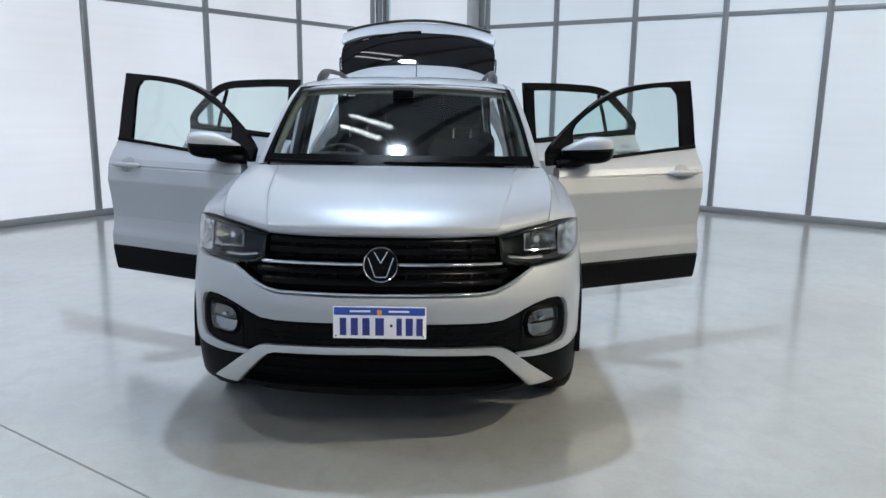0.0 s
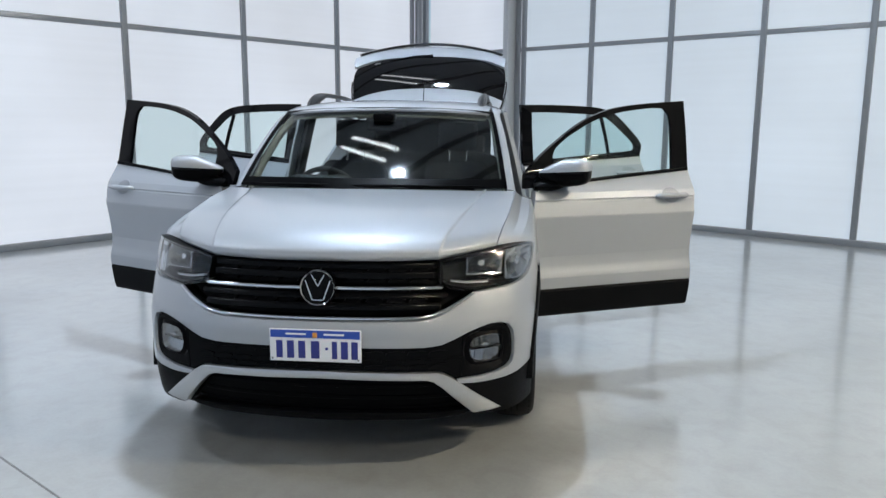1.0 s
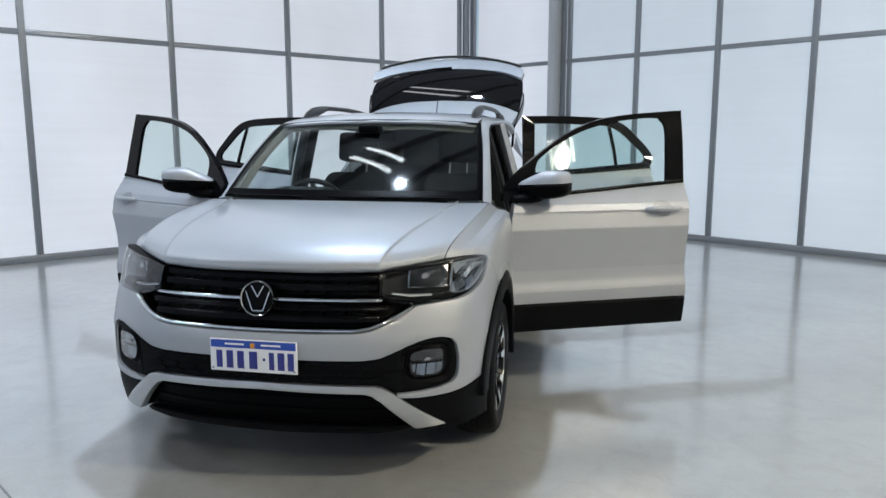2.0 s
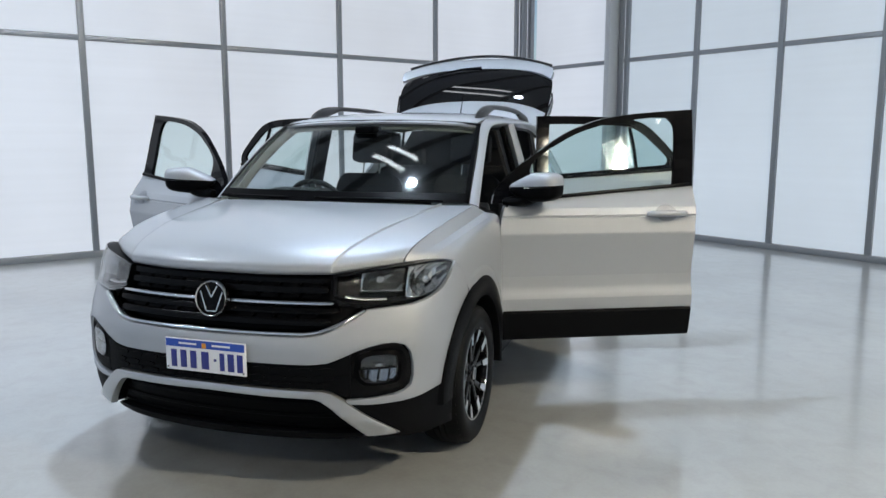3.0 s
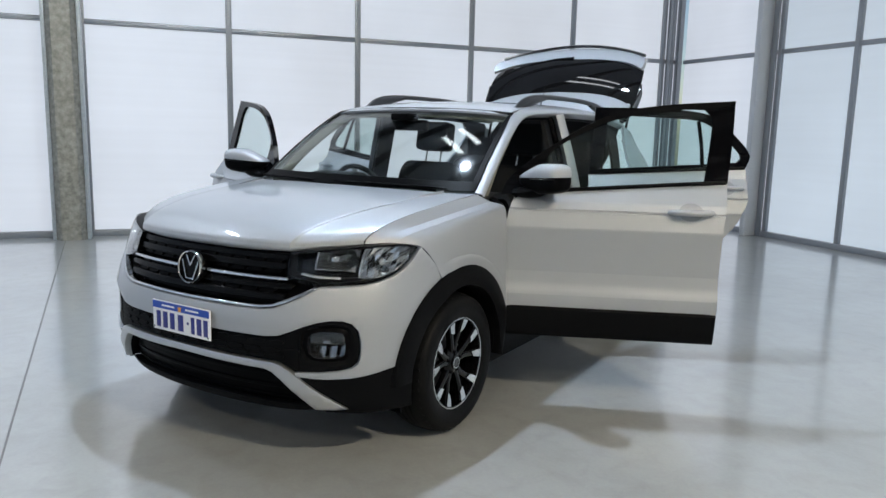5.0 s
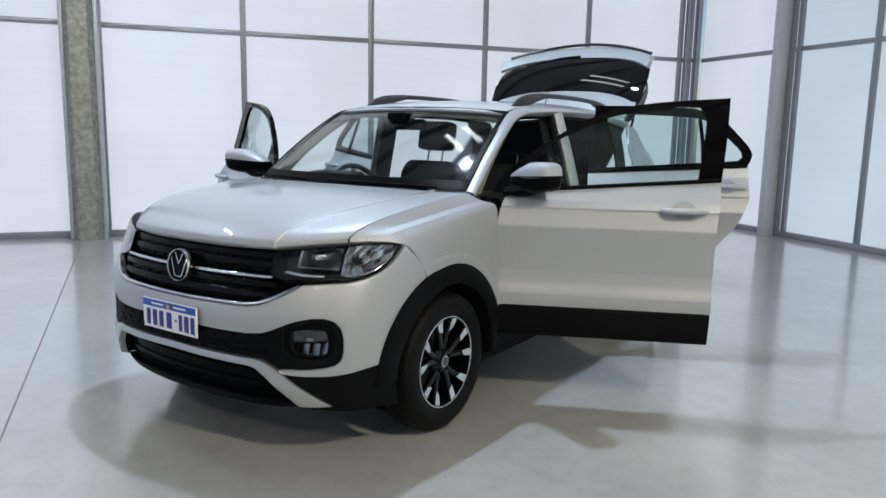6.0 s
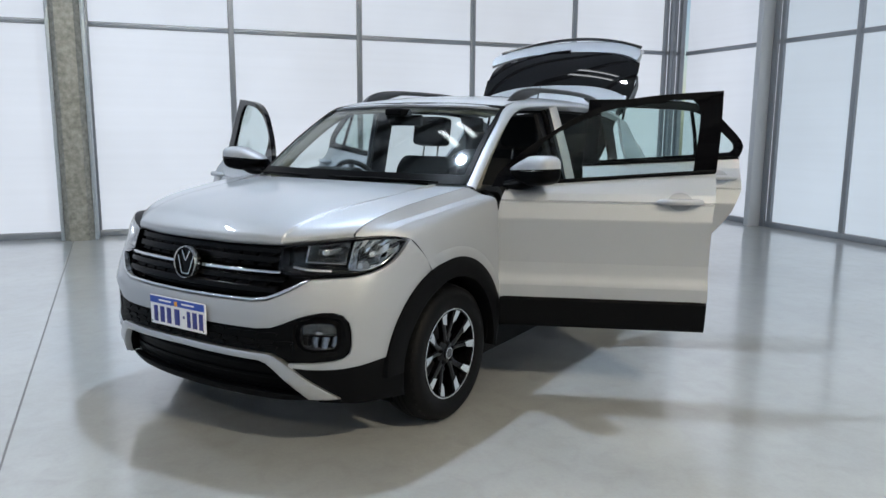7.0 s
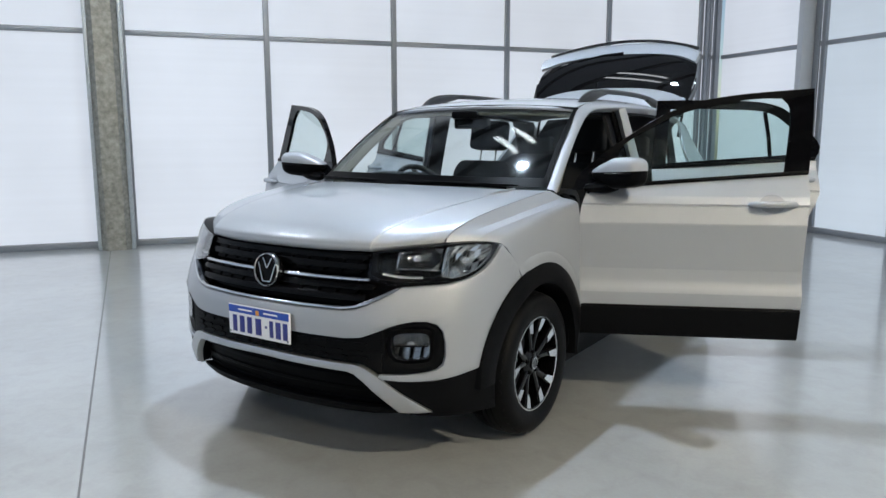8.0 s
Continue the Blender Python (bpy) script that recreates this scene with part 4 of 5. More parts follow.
def side_frame(s):
    """Painted frame of one side: windscreen pillar, roof edge, centre pillar, sill and the panel behind the rear door."""
    inner = [(.722, 1.19, 1.082), (.693, 1.385, 1.237), (.661, 1.59, 1.381), (.624, 1.775, 1.486), (.602, 2.1, 1.528), (.598, 2.7, 1.536), (.588, 3.2, 1.522), (.565, 3.62, 1.488)]
    outer = [(.790, 1.22, 1.050), (.755, 1.43, 1.212), (.714, 1.65, 1.358), (.673, 1.87, 1.460), (.662, 2.15, 1.495), (.665, 2.7, 1.506), (.655, 3.2, 1.493), (.635, 3.62, 1.445)]
    under = [(.755, 1.27, 1.050), (.72, 1.47, 1.215), (.682, 1.67, 1.355), (.645, 1.89, 1.447), (.63, 2.15, 1.470), (.63, 2.7, 1.475), (.62, 3.2, 1.461), (.60, 3.62, 1.415)]
    slim = [.62, .60, .62, .78, 1, 1, 1, 1]
    shift = [tuple((np.array(p) - np.array(q)) * (1 - k)) for p, q, k in zip(inner, outer, slim)]
    outer, under = [[tuple(np.array(p) + np.array(d)) for p, d in zip(line, shift)] for line in (outer, under)]
    mid = [tuple((np.array(p) + np.array(q)) / 2 + np.array([.008, 0, .004])) for p, q in zip(inner, outer)]
    g = loft([inner, mid, outer, under], 44, 5)
    g = mirror_x(g) if s < 0 else g
    frame = part("side_frame", sheet(bmesh.new(), g, .012, flip=(s > 0)), PAINT, car, smooth=50)
    seal = [tuple(np.array(q) + np.array([.004 - .02, .004, -.004])) for q in under]
    part("door_seal", tube(bmesh.new(), [(s * x, y, z) for x, y, z in spread(curve(seal, 6), 36)], .012, 8), SATIN_BLACK, frame)
    # centre pillar
    post = [[(.640, 2.268, 1.48), (.730, 2.298, 1.15), (.800, 2.318, .80), (.817, 2.318, .42)], [(.652, 2.285, 1.485), (.745, 2.315, 1.15), (.812, 2.335, .80), (.830, 2.335, .42)],
            [(.640, 2.302, 1.48), (.730, 2.332, 1.15), (.800, 2.352, .80), (.817, 2.352, .42)]]
    g = loft(post, 16, 4)
    g = mirror_x(g) if s < 0 else g
    for y in (2.244, 2.326):
        part("door_seal", tube(bmesh.new(), [(s * .628, y, 1.475), (s * .716, y + .03, 1.15), (s * .786, y + .05, .80), (s * .80, y + .05, .42)], .016, 8), SATIN_BLACK, frame)
    part("centre_pillar", sheet(bmesh.new(), g, .05, flip=(s > 0)), PAINT, frame, smooth=60)
    # sill
    sill = [[(.78, 1.2, .46), (.78, 2.2, .46), (.78, 3.1, .46)], [(.83, 1.2, .44), (.83, 2.2, .44), (.83, 3.1, .44)], [(.845, 1.2, .33), (.845, 2.2, .33), (.845, 3.05, .33)], [(.80, 1.2, .21), (.80, 2.2, .21), (.80, 3.0, .21)]]
    g = loft(sill, 12, 4)
    g = mirror_x(g) if s < 0 else g
    part("sill", sheet(bmesh.new(), g, .012, flip=(s > 0)), BLACK, car)
    # hinge pillar in front of the door
    post = [[(.72, 1.36, 1.06), (.74, 1.36, .75), (.76, 1.36, .42)], [(.845, 1.262, 1.03), (.848, 1.262, .75), (.84, 1.262, .42)]]
    g = loft(post, 8, 3)
    g = mirror_x(g) if s < 0 else g
    part("hinge_pillar", sheet(bmesh.new(), g, .03, flip=(s > 0)), SATIN_BLACK, car)
    # rear quarter
    rows = [[(.655, 3.55, 1.44), (.64, 3.78, 1.40), (.60, 3.95, 1.32)], [(.745, 3.42, 1.22), (.735, 3.75, 1.22), (.69, 4.0, 1.20)], [(.86, 3.33, 1.02), (.84, 3.75, 1.03), (.77, 4.03, 1.03)],
            [(.874, 3.25, .86), (.865, 3.75, .88), (.80, 4.06, .90)],
            [(.878, WHEEL_Y + AXLES - .36, WHEEL_Z + .22), (.878, WHEEL_Y + AXLES + .02, WHEEL_Z + arch_r(90)), (.84, 3.80, .62)]]
    g = loft(rows, 18, 5)
    g = mirror_x(g) if s < 0 else g
    part("rear_quarter", sheet(bmesh.new(), g, .02, flip=(s > 0)), PAINT, car, smooth=60)
    # roof rail
    rail = [(.545, 1.96, 1.520), (.546, 2.02, 1.556), (.548, 2.15, 1.588), (.55, 2.4, 1.602), (.548, 2.9, 1.600), (.542, 3.25, 1.580), (.536, 3.42, 1.547), (.534, 3.48, 1.508)]
    line = spread(curve(rail, 8), 40)
    bm = tube(bmesh.new(), [(s * x, y, z) for x, y, z in line], .0155, 10)
    rail_ob = part("roof_rail", bm, RAIL, car, "dark grey satin roof rail")
    for foot in ([(1.92, 1.510), (2.01, 1.536), (2.11, 1.560), (2.22, 1.580), (2.36, 1.596)], [(3.12, 1.580), (3.24, 1.566), (3.34, 1.548), (3.43, 1.524), (3.51, 1.502)]):
        radii = [.008, .024, .031, .026, .014] if foot[0][0] < 3 else [.014, .026, .031, .024, .008]
        part("foot", tube(bmesh.new(), [(s * .545, y, z) for y, z in foot], radii, 12), RAIL, rail_ob)


for s in (-1, 1):
    side_frame(s)
part("antenna", tube(bmesh.new(), [(0, 3.42, 1.54), (0, 3.47, 1.60), (0, 3.55, 1.75)], [.012, .004, .003], 8), SATIN_BLACK, car, "short black roof antenna")


# ---------- doors ----------
BODY_Z = [.36, .40, .50, .525, .56, .585, .600, .612, .63, .65, .70, .80, .915, .925, 1.000, 1.008, 1.016, 1.05, 1.10, 1.142, 1.30, 1.555]
BODY_X = [.840, .852, .866, .868, .869, .8685, .8655, .8615, .8555, .8515, .848, .856, .874, .874, .857, .851, .853, .835, .797, .757, .705, .628]


def body_x(z):
    return float(np.interp(z, BODY_Z, BODY_X))


def door(s, kind, hinge_y, angle):
    """A side door, built shut round its hinge and swung open by the angle."""
    front = kind == "front"
    hinge_x = .862
    d = holder("front_door" if front else "rear_door", pose(s * hinge_x, hinge_y, 0, 0, 0, -s * angle), car)

    def at(a, z, inset=0.0):
        return (s * (body_x(z) - hinge_x - inset), a, z)

    if front:
        rear_edge = lambda z: float(np.interp(z, [.36, .60, .95, 1.06, 1.17], [1.036, 1.038, 1.038, 1.055, 1.075]))
        front_edge = lambda z: float(np.interp(z, [.36, .95, 1.04, 1.10], [.0, .0, .02, .06]))
        belt = lambda a: 1.079 + .075 * a
        outer = [(-.035, 1.075), (.0, 1.15), (.10, 1.24), (.19, 1.305), (.28, 1.365), (.37, 1.42), (.47, 1.467), (.60, 1.508), (.75, 1.532), (.90, 1.546), (1.105, 1.560), (1.09, 1.35), (1.066, 1.155)]
        hole = [(.185, 1.10), (.187, 1.253), (.260, 1.326), (.360, 1.384), (.456, 1.431), (.558, 1.464), (.68, 1.492), (.86, 1.513), (.962, 1.513), (.996, 1.46), (.985, 1.32), (.96, 1.158)]
    else:
        rear_edge = lambda z: float(np.interp(z, [.36, .45, .60, .72, .85, 1.0, 1.20], [.54, .58, .67, .79, .89, .95, .955]))
        front_edge = lambda z: 0.0
        belt = lambda a: 1.135 + .06 * a
        outer = [(.0, 1.14), (.02, 1.35), (.035, 1.548), (.25, 1.55), (.48, 1.545), (.66, 1.532), (.785, 1.49), (.895, 1.385), (.978, 1.275), (.95, 1.195)]
        hole = [(.085, 1.165), (.10, 1.35), (.115, 1.495), (.26, 1.497), (.48, 1.490), (.63, 1.482), (.735, 1.452), (.838, 1.362), (.925, 1.268), (.90, 1.226)]
    # outer skin down to the black strip
    zs = [.525, .54, .56, .575, .585, .600, .612, .63, .65, .70, .76, .82, .87, .915, .925, .95, .98, 1.0, 1.008, 1.016, 1.03, 1.05, 1.07, 1.09, 1.12]
    cols = 22
    g = np.array([[at(front_edge(z) + (rear_edge(z) - front_edge(z)) * k / cols, z if z < 1.05 else 1.05 + (z - 1.05) * (belt(rear_edge(z) * k / cols) - 1.05) / .07) for k in range(cols + 1)] for z in zs])
    part("outer_panel", sheet(bmesh.new(), g, .02, flip=(s < 0)), PAINT, d, smooth=8.5)
    zs = [.365, .372, .39, .43, .47, .51, .521]
    g = np.array([[(s * (body_x(z) - hinge_x + (.004 if .37 < z < .52 else -.004)), front_edge(z) + .002 + (rear_edge(z) - front_edge(z) - .004) * k / 12, z) for k in range(13)] for z in zs])
    part("lower_strip", sheet(bmesh.new(), g, .03, flip=(s < 0)), BLACK, d, "black plastic lower door strip")
    # inner trim
    zs = [.37, .45, .60, .75, .90, 1.0, 1.06, 1.10]
    g = np.array([[at(front_edge(z) + .012 + (rear_edge(z) - front_edge(z) - .024) * k / 12, z, .045 + .03 * math.sin(math.pi * min(1, (z - .37) / .6))) for k in range(13)] for z in zs])
    part("inner_trim", sheet(bmesh.new(), g, .025, flip=(s < 0)), TRIM, d)
    # edge of the shell
    edge = []
    for z in np.linspace(.37, 1.10, 14):
        edge.append([at(rear_edge(z) - .002, z, .004), at(rear_edge(z) - .002, z, .03), at(rear_edge(z) - .004, z, .062)])
    part("shut_edge", sheet(bmesh.new(), np.array(edge), .006), PAINT, d)
    edge = [[at(front_edge(z) + .004, z, .004), at(front_edge(z) + .004, z, .06)] for z in np.linspace(.37, 1.06, 12)]
    part("hinge_edge", sheet(bmesh.new(), np.array(edge), .006), PAINT, d)
    # window frame
    split = (11, 9) if front else (3, 3)

    def frame_line(points, k):
        first, rest = spread(curve(points[:k], 8), 36), spread(curve(points[k - 1:], 8), 30)
        return np.concatenate([first, rest[1:]])

    out_line = frame_line(outer, split[0])
    hole_line = frame_line(hole, split[1])
    # close the loop along the belt
    close = lambda l: np.concatenate([l, np.linspace(l[-1], l[0], 20)[1:-1]])
    o, h = close(out_line), close(hole_line)
    bm = bmesh.new()
    loops = [[bm.verts.new(at(a, z, i)) for a, z in line] for line, i in ((o, .0), (h, .006), (h, .028), (o, .032))]
    for p, q in zip(loops, loops[1:] + loops[:1]):
        for k in range(len(o)):
            bm.faces.new((p[k], p[(k + 1) % len(o)], q[(k + 1) % len(o)], q[k]))
    part("window_frame", bm, FRAME_BLACK, d, "black window frame")
    # belt moulding
    bm = bmesh.new()
    a0, a1 = (.02, 1.06) if front else (.0, .945)
    tube(bm, [at(a, belt(a) + .004, -.002) for a in np.linspace(a0, a1, 16)], .011, 8)
    part("belt_moulding", bm, SATIN_BLACK, d)
    # glass
    bm = bmesh.new()
    vs = [bm.verts.new(at(a, z, .018)) for a, z in h]
    mid = bm.verts.new(at(*np.mean(h, 0), .018))
    for k in range(len(vs)):
        bm.faces.new((vs[k], vs[(k + 1) % len(vs)], mid))
    ext = bmesh.ops.extrude_face_region(bm, geom=bm.faces[:])
    bmesh.ops.translate(bm, verts=[v for v in ext["geom"] if isinstance(v, bmesh.types.BMVert)], vec=(-s * .004, 0, 0))
    part("window_glass", bm, GLASS, d, "lightly tinted side glass", smooth=30)
    if not front:
        part("glass_divider", tube(bmesh.new(), [at(.695, 1.20, .012), at(.690, 1.33, .012), at(.672, 1.472, .012)], .013, 6), SATIN_BLACK, d)
    # handle over a flat disc; the cup's shade is put into the disc's colour
    ha, hz = (.885, 1.020) if front else (.82, 1.075)
    bm = bmesh.new()
    cup = [(ha + .058 * math.cos(a), hz + .043 * math.sin(a)) for a in np.linspace(0, math.tau, 24, False)]
    prism(bm, cup, -.004, .003, lambda a, z, q: (s * (body_x(z) - hinge_x + q), a, z), .03, .03)
    part("handle_cup", bm, CUP_SHADE, d)
    grip = spread(curve([at(ha - .105, hz - .002, -.004), at(ha - .06, hz + .001, -.044), at(ha + .04, hz + .002, -.048), at(ha + .105, hz, -.006)], 8), 20)
    part("handle", tube(bmesh.new(), grip, [.009, .013] + [.0155] * 16 + [.013, .009], 10, 1.0), PAINT, d)
    if front:
        wing_mirror(s, d, at)
    return d


def wing_mirror(s, d, at):
    """Door mirror: silver cap over a black lower shell, on a black foot."""
    cx, ca, cz = -.004, .191, 1.160

    turn = radians(43)          # folded part of the way towards the door

    def settle(x, y, z):
        return (s * (cx + x * math.cos(turn) - y * math.sin(turn)), ca + x * math.sin(turn) + y * math.cos(turn), cz + z)

    def shell(z_lo, z_hi, grow):
        bm = bmesh.new()
        made = bmesh.ops.create_uvsphere(bm, u_segments=32, v_segments=20, radius=1.0)
        for v in bm.verts:
            x, y, z = v.co
            e = 4.0
            k = (abs(x) ** e + abs(y) ** e + abs(z) ** e) ** (-1 / e)
            x, y, z = x * k, y * k, z * k
            v.co = (x * .142, y * .092 * (1 if y < 0 else .5), z * .075 * (1 - .70 * max(0, -x) - .04 * max(0, x)) + .010 * x)
        bmesh.ops.scale(bm, vec=(grow, grow, grow), verts=bm.verts)
        for z, keep_up in ((z_lo, True), (z_hi, False)):
            if z is None:
                continue
            bmesh.ops.bisect_plane(bm, geom=bm.verts[:] + bm.edges[:] + bm.faces[:], plane_co=(0, 0, z), plane_no=(-.06, 0, 1), clear_inner=keep_up, clear_outer=not keep_up)
        bmesh.ops.holes_fill(bm, edges=[e for e in bm.edges if e.is_boundary], sides=0)
        for v in bm.verts:
            v.co = settle(v.co.x, v.co.y, v.co.z)
        return bm

    m = part("mirror_cap", shell(.008, None, 1.0), PAINT, d, "silver mirror cap", smooth=50)
    part("mirror_shell", shell(None, .008, .985), SATIN_BLACK, d, "black mirror shell", smooth=50)
    blinker = [settle(x, -.092 * (1 - .35 * abs(x / .142) ** 4) - .003, .002 + .006 * x / .142) for x in np.linspace(-.02, .125, 12)]
    part("turn_signal", tube(bmesh.new(), blinker, .0045, 6), LAMP_GREY, d, "smoked turn signal strip")
    bm = bmesh.new()
    prism(bm, [(-.085, -.030), (.105, -.045), (.105, .045), (-.085, .032)], 0, .004, lambda u, z, q: settle(u, .0405 + q, z), .05, .05)
    part("mirror_glass", bm, MIRROR, d)
    arm = [(s * -.065, .03, 1.085), (s * -.045, .09, 1.090), (s * -.005, .19, 1.112)]
    part("mirror_foot", tube(bmesh.new(), spread(curve(arm, 6), 10), [.034, .040, .046, .052, .058, .062, .064, .062, .055, .035], 12, .55), SATIN_BLACK, d)
    bm = bmesh.new()
    tri = [(.03, 1.065), (.20, 1.085), (.235, 1.17), (.14, 1.14)]
    prism(bm, tri, -.03, .004, lambda a, z, q: (at(a, z)[0] + s * q, a, z), .06, .06)
    part("sail_panel", bm, SATIN_BLACK, d)


door(1, "front", 1.265, 64.8)
door(-1, "front", 1.265, 63.7)
door(1, "rear", 2.36, 64.8)
door(-1, "rear", 2.36, 64.8)

# ---------- open tailgate ----------
gate = holder("tailgate", pose(0, 0, 0), car)
spoiler = [[(0, 3.60, 1.548), (0, 3.68, 1.620), (0, 3.76, 1.685), (0, 3.80, 1.712)], [(.30, 3.60, 1.540), (.30, 3.675, 1.610), (.30, 3.75, 1.672), (.30, 3.79, 1.698)],
           [(.50, 3.60, 1.522), (.50, 3.66, 1.585), (.50, 3.725, 1.638), (.50, 3.76, 1.660)], [(.60, 3.61, 1.50), (.62, 3.65, 1.545), (.64, 3.69, 1.585), (.645, 3.71, 1.603)]]
tail = [[(0, 4.050, 2.000), (0, 4.10, 2.050), (0, 4.165, 2.095), (0, 4.34, 2.10)], [(.30, 4.035, 1.987), (.30, 4.085, 2.037), (.30, 4.15, 2.080), (.30, 4.32, 2.085)],
        [(.51, 3.985, 1.953), (.515, 4.03, 2.002), (.51, 4.085, 2.040), (.50, 4.26, 2.045)], [(.652, 3.893, 1.895), (.665, 3.925, 1.94), (.655, 3.98, 1.98), (.62, 4.17, 1.99)]]
for name, lines, mat, thick in (("spoiler", spoiler, PAINT, .02), ("tailgate_panel", tail, PAINT, .03)):
    half = loft(lines, 14, 6)
    whole = np.concatenate([mirror_x(half[::-1]), half[1:]], 0)
    part(name, sheet(bmesh.new(), whole, thick, flip=True), mat, gate, smooth=60)


def pane_at(u, v):
    """The rear window: u from -1 to 1 across, v from the spoiler to the number plate panel."""
    k = .45 * u * u + .55 * abs(u) ** 3.5
    return (u * (.645 + .005 * v + .08 * v * (1 - v)), 3.806 + .238 * v - .03 * v * (1 - v) - (.035 + .03 * v) * u * u, 1.713 + .284 * v + .115 * v * (1 - v) - .107 * k)


whole = np.array([[pane_at(u, v) for v in np.linspace(0, 1, 14)] for u in np.linspace(-1, 1, 49)])
part("rear_window", sheet(bmesh.new(), whole, .012, flip=True), TINTED, gate, smooth=60)
badge_line = [np.array(pane_at(u, .80)) + np.array([0, -.014, .012]) for u in (-.74, -.70, -.66)]
part("badge_bar", tube(bmesh.new(), badge_line, .007, 6, .6), SATIN_SILVER, gate, "small silver badge bar")
edge = [(x, 4.195 - .42 * x * x, 2.118 - .275 * x * x) for x in np.linspace(-.63, .63, 28)]
part("light_bar", tube(bmesh.new(), edge, .022, 8, .6), GLOSS_BLACK, gate, "black light bar")
part("rear_wiper", tube(bmesh.new(), [(.02, 4.05, 2.005), (-.15, 4.045, 2.0), (-.36, 3.99, 1.955)], [.014, .008, .006], 8), SATIN_BLACK, gate)
for s in (-1, 1):
    part("gas_strut", tube(bmesh.new(), [(s * .60, 3.72, 1.32), (s * .61, 3.88, 1.72)], [.011, .009], 8), SATIN_BLACK, gate)
    side = [[(s * .60, 3.62, 1.495), (s * .625, 3.66, 1.54), (s * .648, 3.715, 1.600)], [(s * .60, 3.69, 1.46), (s * .65, 3.80, 1.56), (s * .672, 3.86, 1.66)], [(s * .648, 3.735, 1.600), (s * .668, 3.83, 1.71), (s * .668, 3.86, 1.77)]]
    part("spoiler_wing", sheet(bmesh.new(), loft(side, 10, 5), .012, flip=(s > 0)), GLOSS_BLACK, gate)
inside = [[(x, y + .04, z - .06) for x, y, z in l] for l in ([(-.58, 3.74, 1.60), (-.60, 3.85, 1.82), (-.55, 4.15, 1.99)], [(0, 3.82, 1.70), (0, 3.94, 1.86), (0, 4.30, 2.09)], [(.58, 3.74, 1.60), (.60, 3.85, 1.82), (.55, 4.15, 1.99)])]
part("inner_lining", sheet(bmesh.new(), loft(inside, 12, 6), .02), TRIM, gate)

# rear bumper and load sill
rear = [[(-.86, 3.72, .66), (-.80, 3.98, .66), (-.45, 4.11, .66), (0, 4.135, .66), (.45, 4.11, .66), (.80, 3.98, .66), (.86, 3.72, .66)],
        [(-.87, 3.72, .50), (-.82, 4.0, .50), (-.45, 4.13, .50), (0, 4.15, .50), (.45, 4.13, .50), (.82, 4.0, .50), (.87, 3.72, .50)],
        [(-.84, 3.74, .30), (-.78, 3.97, .28), (-.45, 4.08, .26), (0, 4.10, .26), (.45, 4.08, .26), (.78, 3.97, .28), (.84, 3.74, .30)]]
part("rear_bumper", sheet(bmesh.new(), loft(rear, 30, 6), .02, flip=True), BLACK, car)
rear = [[(-.80, 4.0, .88), (-.45, 4.07, .86), (0, 4.09, .85), (.45, 4.07, .86), (.80, 4.0, .88)], [(-.81, 4.0, .66), (-.45, 4.12, .66), (0, 4.14, .66), (.45, 4.12, .66), (.81, 4.0, .66)]]
part("load_sill", sheet(bmesh.new(), loft(rear, 24, 6), .03, flip=True), PAINT, car)

# underbody and cabin tub
bm = bmesh.new()
box(bm, (-.60, .24, .225), (.60, .50, .28), .01)
box(bm, (-.60, .30, .22), (.60, 1.30, .80), .02)
box(bm, (-.78, 1.22, .20), (.78, 3.05, .33), .02)
box(bm, (-.58, 3.0, .22), (.58, 4.05, .60), .02)
part("underbody", bm, SATIN_BLACK, car)

# ---------- cabin ----------
dash = [[(-.74, 1.24, 1.045), (-.36, 1.12, 1.06), (0, 1.08, 1.06), (.36, 1.12, 1.06), (.74, 1.24, 1.045)], [(-.74, 1.40, 1.075), (-.36, 1.38, 1.105), (0, 1.36, 1.085), (.36, 1.38, 1.08), (.74, 1.40, 1.07)],
        [(-.74, 1.52, 1.045), (-.36, 1.52, 1.08), (0, 1.50, 1.06), (.36, 1.52, 1.05), (.74, 1.52, 1.04)], [(-.74, 1.56, .92), (-.36, 1.57, .92), (0, 1.56, .92), (.36, 1.57, .92), (.74, 1.56, .92)],
        [(-.74, 1.45, .62), (-.36, 1.47, .60), (0, 1.46, .58), (.36, 1.47, .60), (.74, 1.45, .62)]]
board = part("dashboard", sheet(bmesh.new(), loft(dash, 24, 5), .03, flip=False), TRIM, car, smooth=60)
part("instrument_hood", box(bmesh.new(), (-.53, 1.36, 1.06), (-.19, 1.52, 1.125), .03, segments=3), TRIM, board)
part("touch_screen", box(bmesh.new(), (-.11, 1.525, .93), (.11, 1.56, 1.05), .008), GLOSS_BLACK, board)
part("centre_console", box(bmesh.new(), (-.11, 1.46, .33), (.11, 2.25, .64), .03, segments=3), TRIM, car)


def steering_wheel():
    m = pose(-.36, 1.66, .985, -65, 0, 0)
    sw = holder("steering_wheel", m, car)
    bm = bmesh.new()
    ring = [(.185 + .016 * math.cos(a), .016 * math.sin(a)) for a in np.linspace(0, math.tau, 10, False)]
    lathe(bm, ring, 48, "z")
    part("wheel_rim", bm, TRIM, sw)
    part("airbag_pad", lathe(bmesh.new(), [(.002, -.02), (.07, -.02), (.075, .0), (.06, .02), (.002, .025)], 28, "z"), TRIM, sw)
    for a in (0, 180, 270):
        part("spoke", box(bmesh.new(), (.05, -.018, -.008), (.185, .018, .008), .004, pose(0, 0, 0, 0, 0, a)), SATIN_SILVER if a == 270 else TRIM, sw)


steering_wheel()


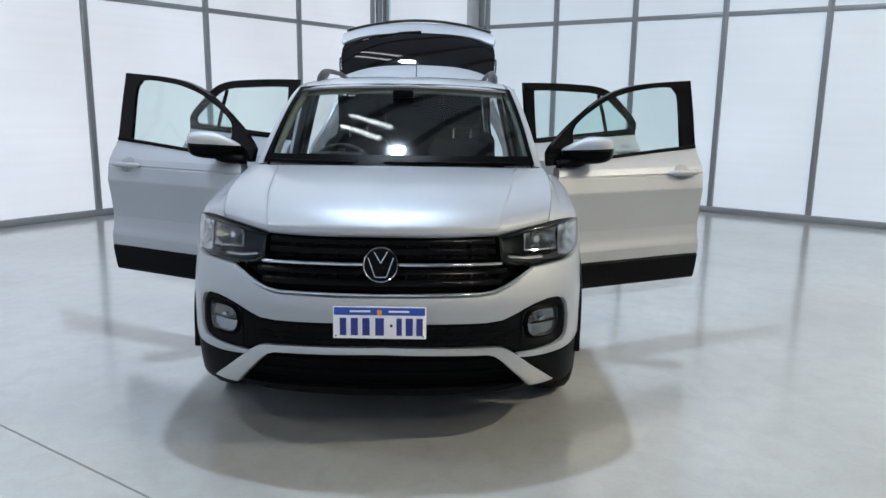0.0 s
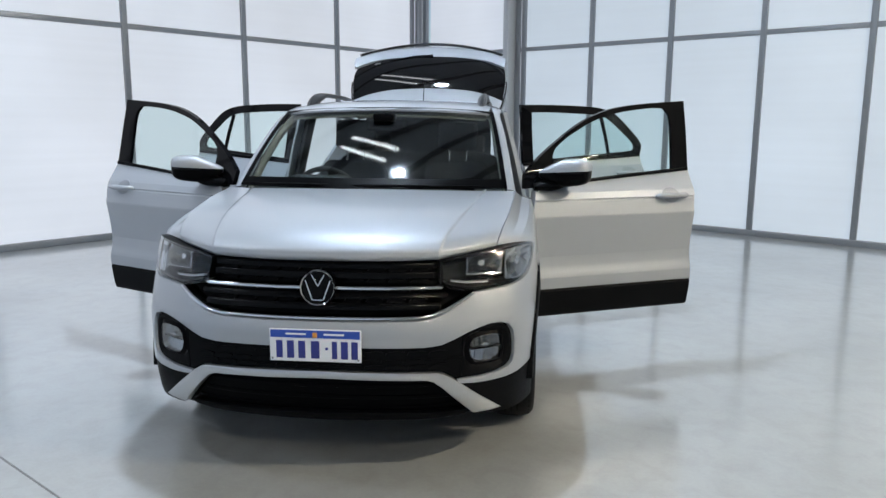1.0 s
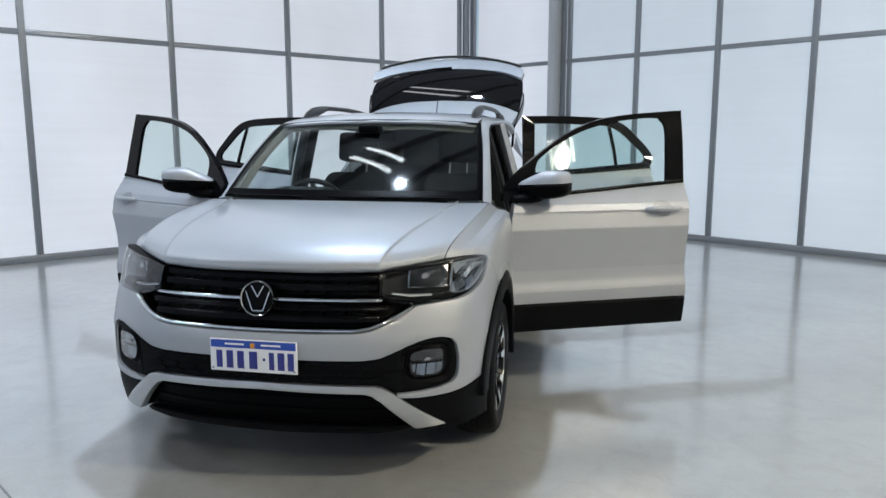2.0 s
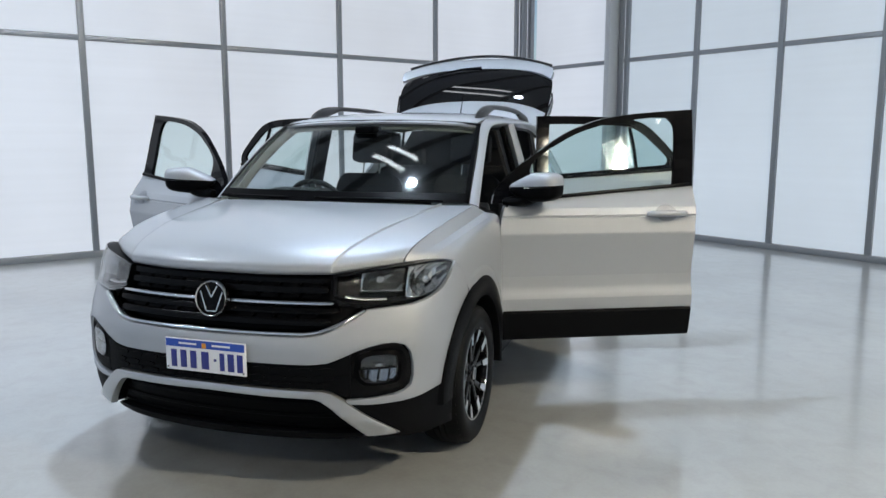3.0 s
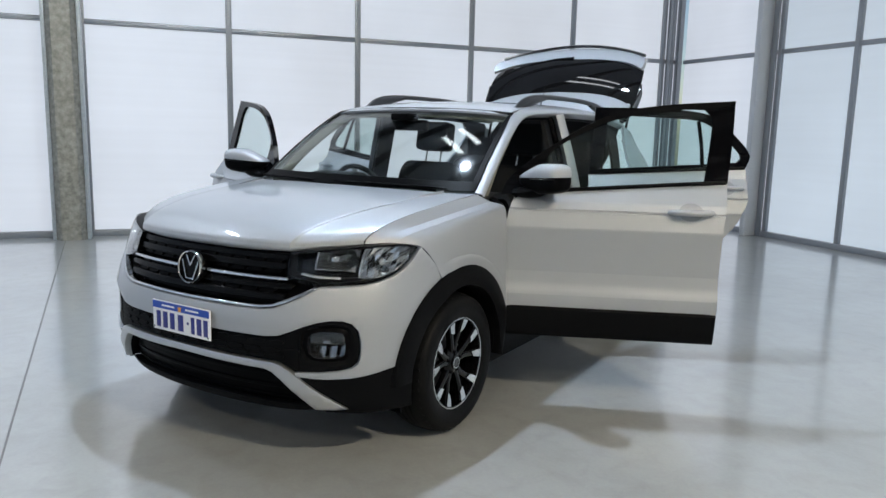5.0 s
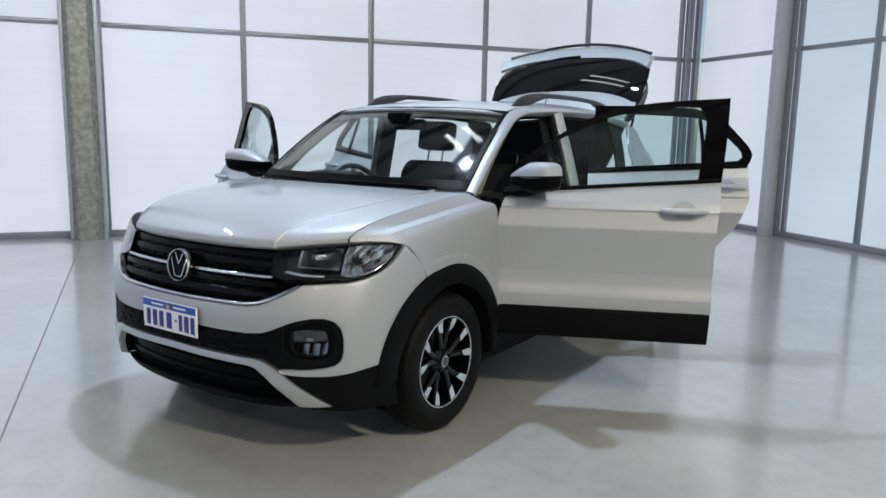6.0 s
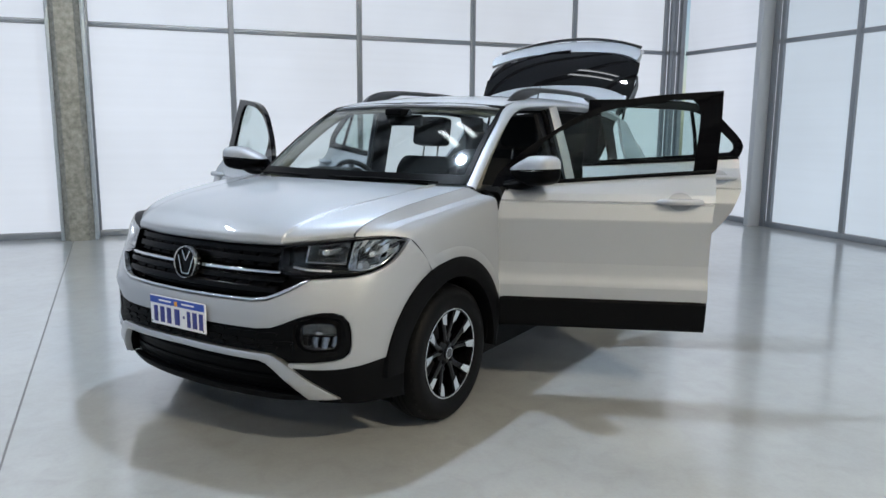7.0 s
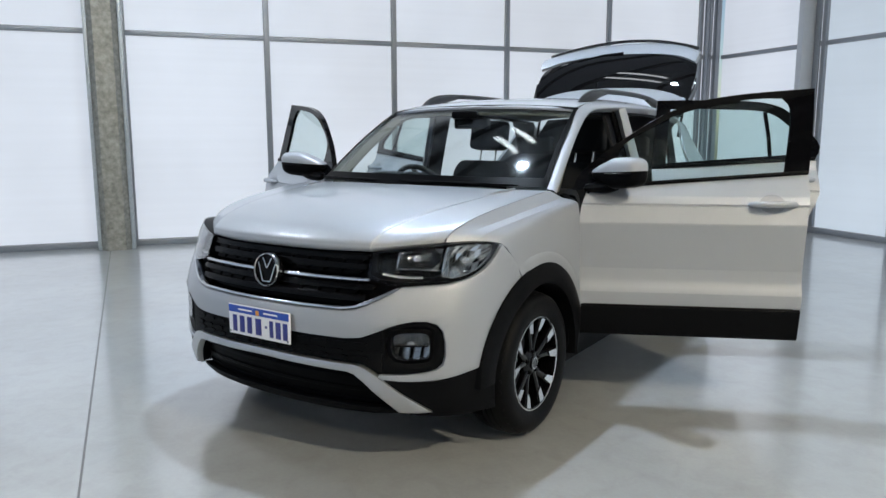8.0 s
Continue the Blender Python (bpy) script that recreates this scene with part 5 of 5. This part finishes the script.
def soft_block(lo, hi, puff=.03, bend=0.0):
    """A padded block: rounded edges and a slight belly."""
    bm = box(bmesh.new(), (-1, -1, -1), (1, 1, 1), .28, segments=4)
    c, h = (np.array(lo) + np.array(hi)) / 2, (np.array(hi) - np.array(lo)) / 2
    for v in bm.verts:
        x, y, z = v.co
        v.co = (c[0] + h[0] * x, c[1] + h[1] * y - bend * (1 - x * x), c[2] + h[2] * z)
    return bm


def seat(x, y, name="front_seat"):
    st = holder(name, pose(x, y, 0), car)
    part("cushion", soft_block((-.25, -.25, .42), (.25, .27, .60)), FABRIC, st)
    bm = soft_block((-.245, -.06, -.02), (.245, .07, .62), bend=-.015)
    bmesh.ops.transform(bm, matrix=pose(0, .24, .56, -17, 0, 0), verts=bm.verts)
    for v in bm.verts:
        if v.co.z > .95:
            v.co.x *= 1 - .55 * (v.co.z - .95)
    part("backrest", bm, FABRIC, st)
    bm = soft_block((-.135, -.05, 0), (.135, .045, .20))
    bmesh.ops.transform(bm, matrix=pose(0, .455, 1.235, -10, 0, 0), verts=bm.verts)
    part("headrest", bm, FABRIC, st)
    for s in (-.06, .06):
        part("headrest_post", tube(bmesh.new(), [(s, .425, 1.10), (s, .465, 1.26)], .006, 8), CHROME, st)
    part("seat_base", box(bmesh.new(), (-.22, -.2, .32), (.22, .24, .45), .02), TRIM, st)
    return st


seat(.36, 2.03)
seat(-.36, 2.03)
bench = holder("rear_bench", pose(0, 2.78, 0), car)
part("cushion", soft_block((-.64, -.25, .40), (.64, .25, .60)), FABRIC, bench)
bm = soft_block((-.64, -.06, 0), (.64, .07, .66))
bmesh.ops.transform(bm, matrix=pose(0, .26, .56, -20, 0, 0), verts=bm.verts)
part("backrest", bm, FABRIC, bench)
for x in (-.38, .38):
    part("headrest", soft_block((x - .14, .44, 1.14), (x + .14, .53, 1.33)), FABRIC, bench)

mirror = part("cabin_mirror", box(bmesh.new(), (-.12, 1.66, 1.375), (.12, 1.69, 1.44), .014, segments=3), SATIN_BLACK, car, "black cabin mirror")
part("mirror_stem", tube(bmesh.new(), [(0, 1.66, 1.42), (0, 1.62, 1.47)], .012, 8), SATIN_BLACK, mirror)
part("sensor_box", box(bmesh.new(), (-.06, 1.54, 1.43), (.06, 1.66, 1.475), .012), SATIN_BLACK, mirror)

shelf = [[(-.56, 3.28, 1.06), (0, 3.28, 1.07), (.56, 3.28, 1.06)], [(-.56, 3.55, 1.26), (0, 3.55, 1.28), (.56, 3.55, 1.26)], [(-.54, 3.80, 1.46), (0, 3.82, 1.49), (.54, 3.80, 1.46)]]
part("parcel_shelf", sheet(bmesh.new(), loft(shelf, 12, 6), .02), TRIM, car, "black parcel shelf lifted with the tailgate")
for s in (-1, 1):
    g = loft([[(s * .60, 3.30, 1.45), (s * .62, 3.45, 1.20), (s * .66, 3.40, .95), (s * .66, 3.38, .60)], [(s * .57, 3.60, 1.44), (s * .60, 3.66, 1.20), (s * .62, 3.70, .95), (s * .60, 3.75, .60)]], 12, 4)
    part("pillar_trim", sheet(bmesh.new(), g, .02), TRIM, car)
    g = loft([[(s * .605, 2.20, 1.46), (s * .69, 2.23, 1.15), (s * .765, 2.25, .80), (s * .775, 2.25, .42)], [(s * .595, 2.285, 1.46), (s * .675, 2.315, 1.15), (s * .75, 2.335, .80), (s * .76, 2.335, .42)],
              [(s * .605, 2.37, 1.46), (s * .69, 2.40, 1.15), (s * .765, 2.42, .80), (s * .775, 2.42, .42)]], 12, 4)
    part("pillar_trim", sheet(bmesh.new(), g, .02), TRIM, car)

# inner trim of the windscreen pillars
for s in (-1, 1):
    g = loft([[(s * .700, 1.235, 1.07), (s * .672, 1.40, 1.222), (s * .642, 1.60, 1.365), (s * .606, 1.78, 1.466)], [(s * .690, 1.29, 1.06), (s * .660, 1.455, 1.208), (s * .628, 1.65, 1.345), (s * .592, 1.82, 1.445)],
              [(s * .725, 1.315, 1.05), (s * .695, 1.48, 1.20), (s * .66, 1.675, 1.34), (s * .625, 1.845, 1.435)]], 16, 5)
    part("pillar_trim", sheet(bmesh.new(), g, .01), HEADLINER, car, "beige pillar trim")
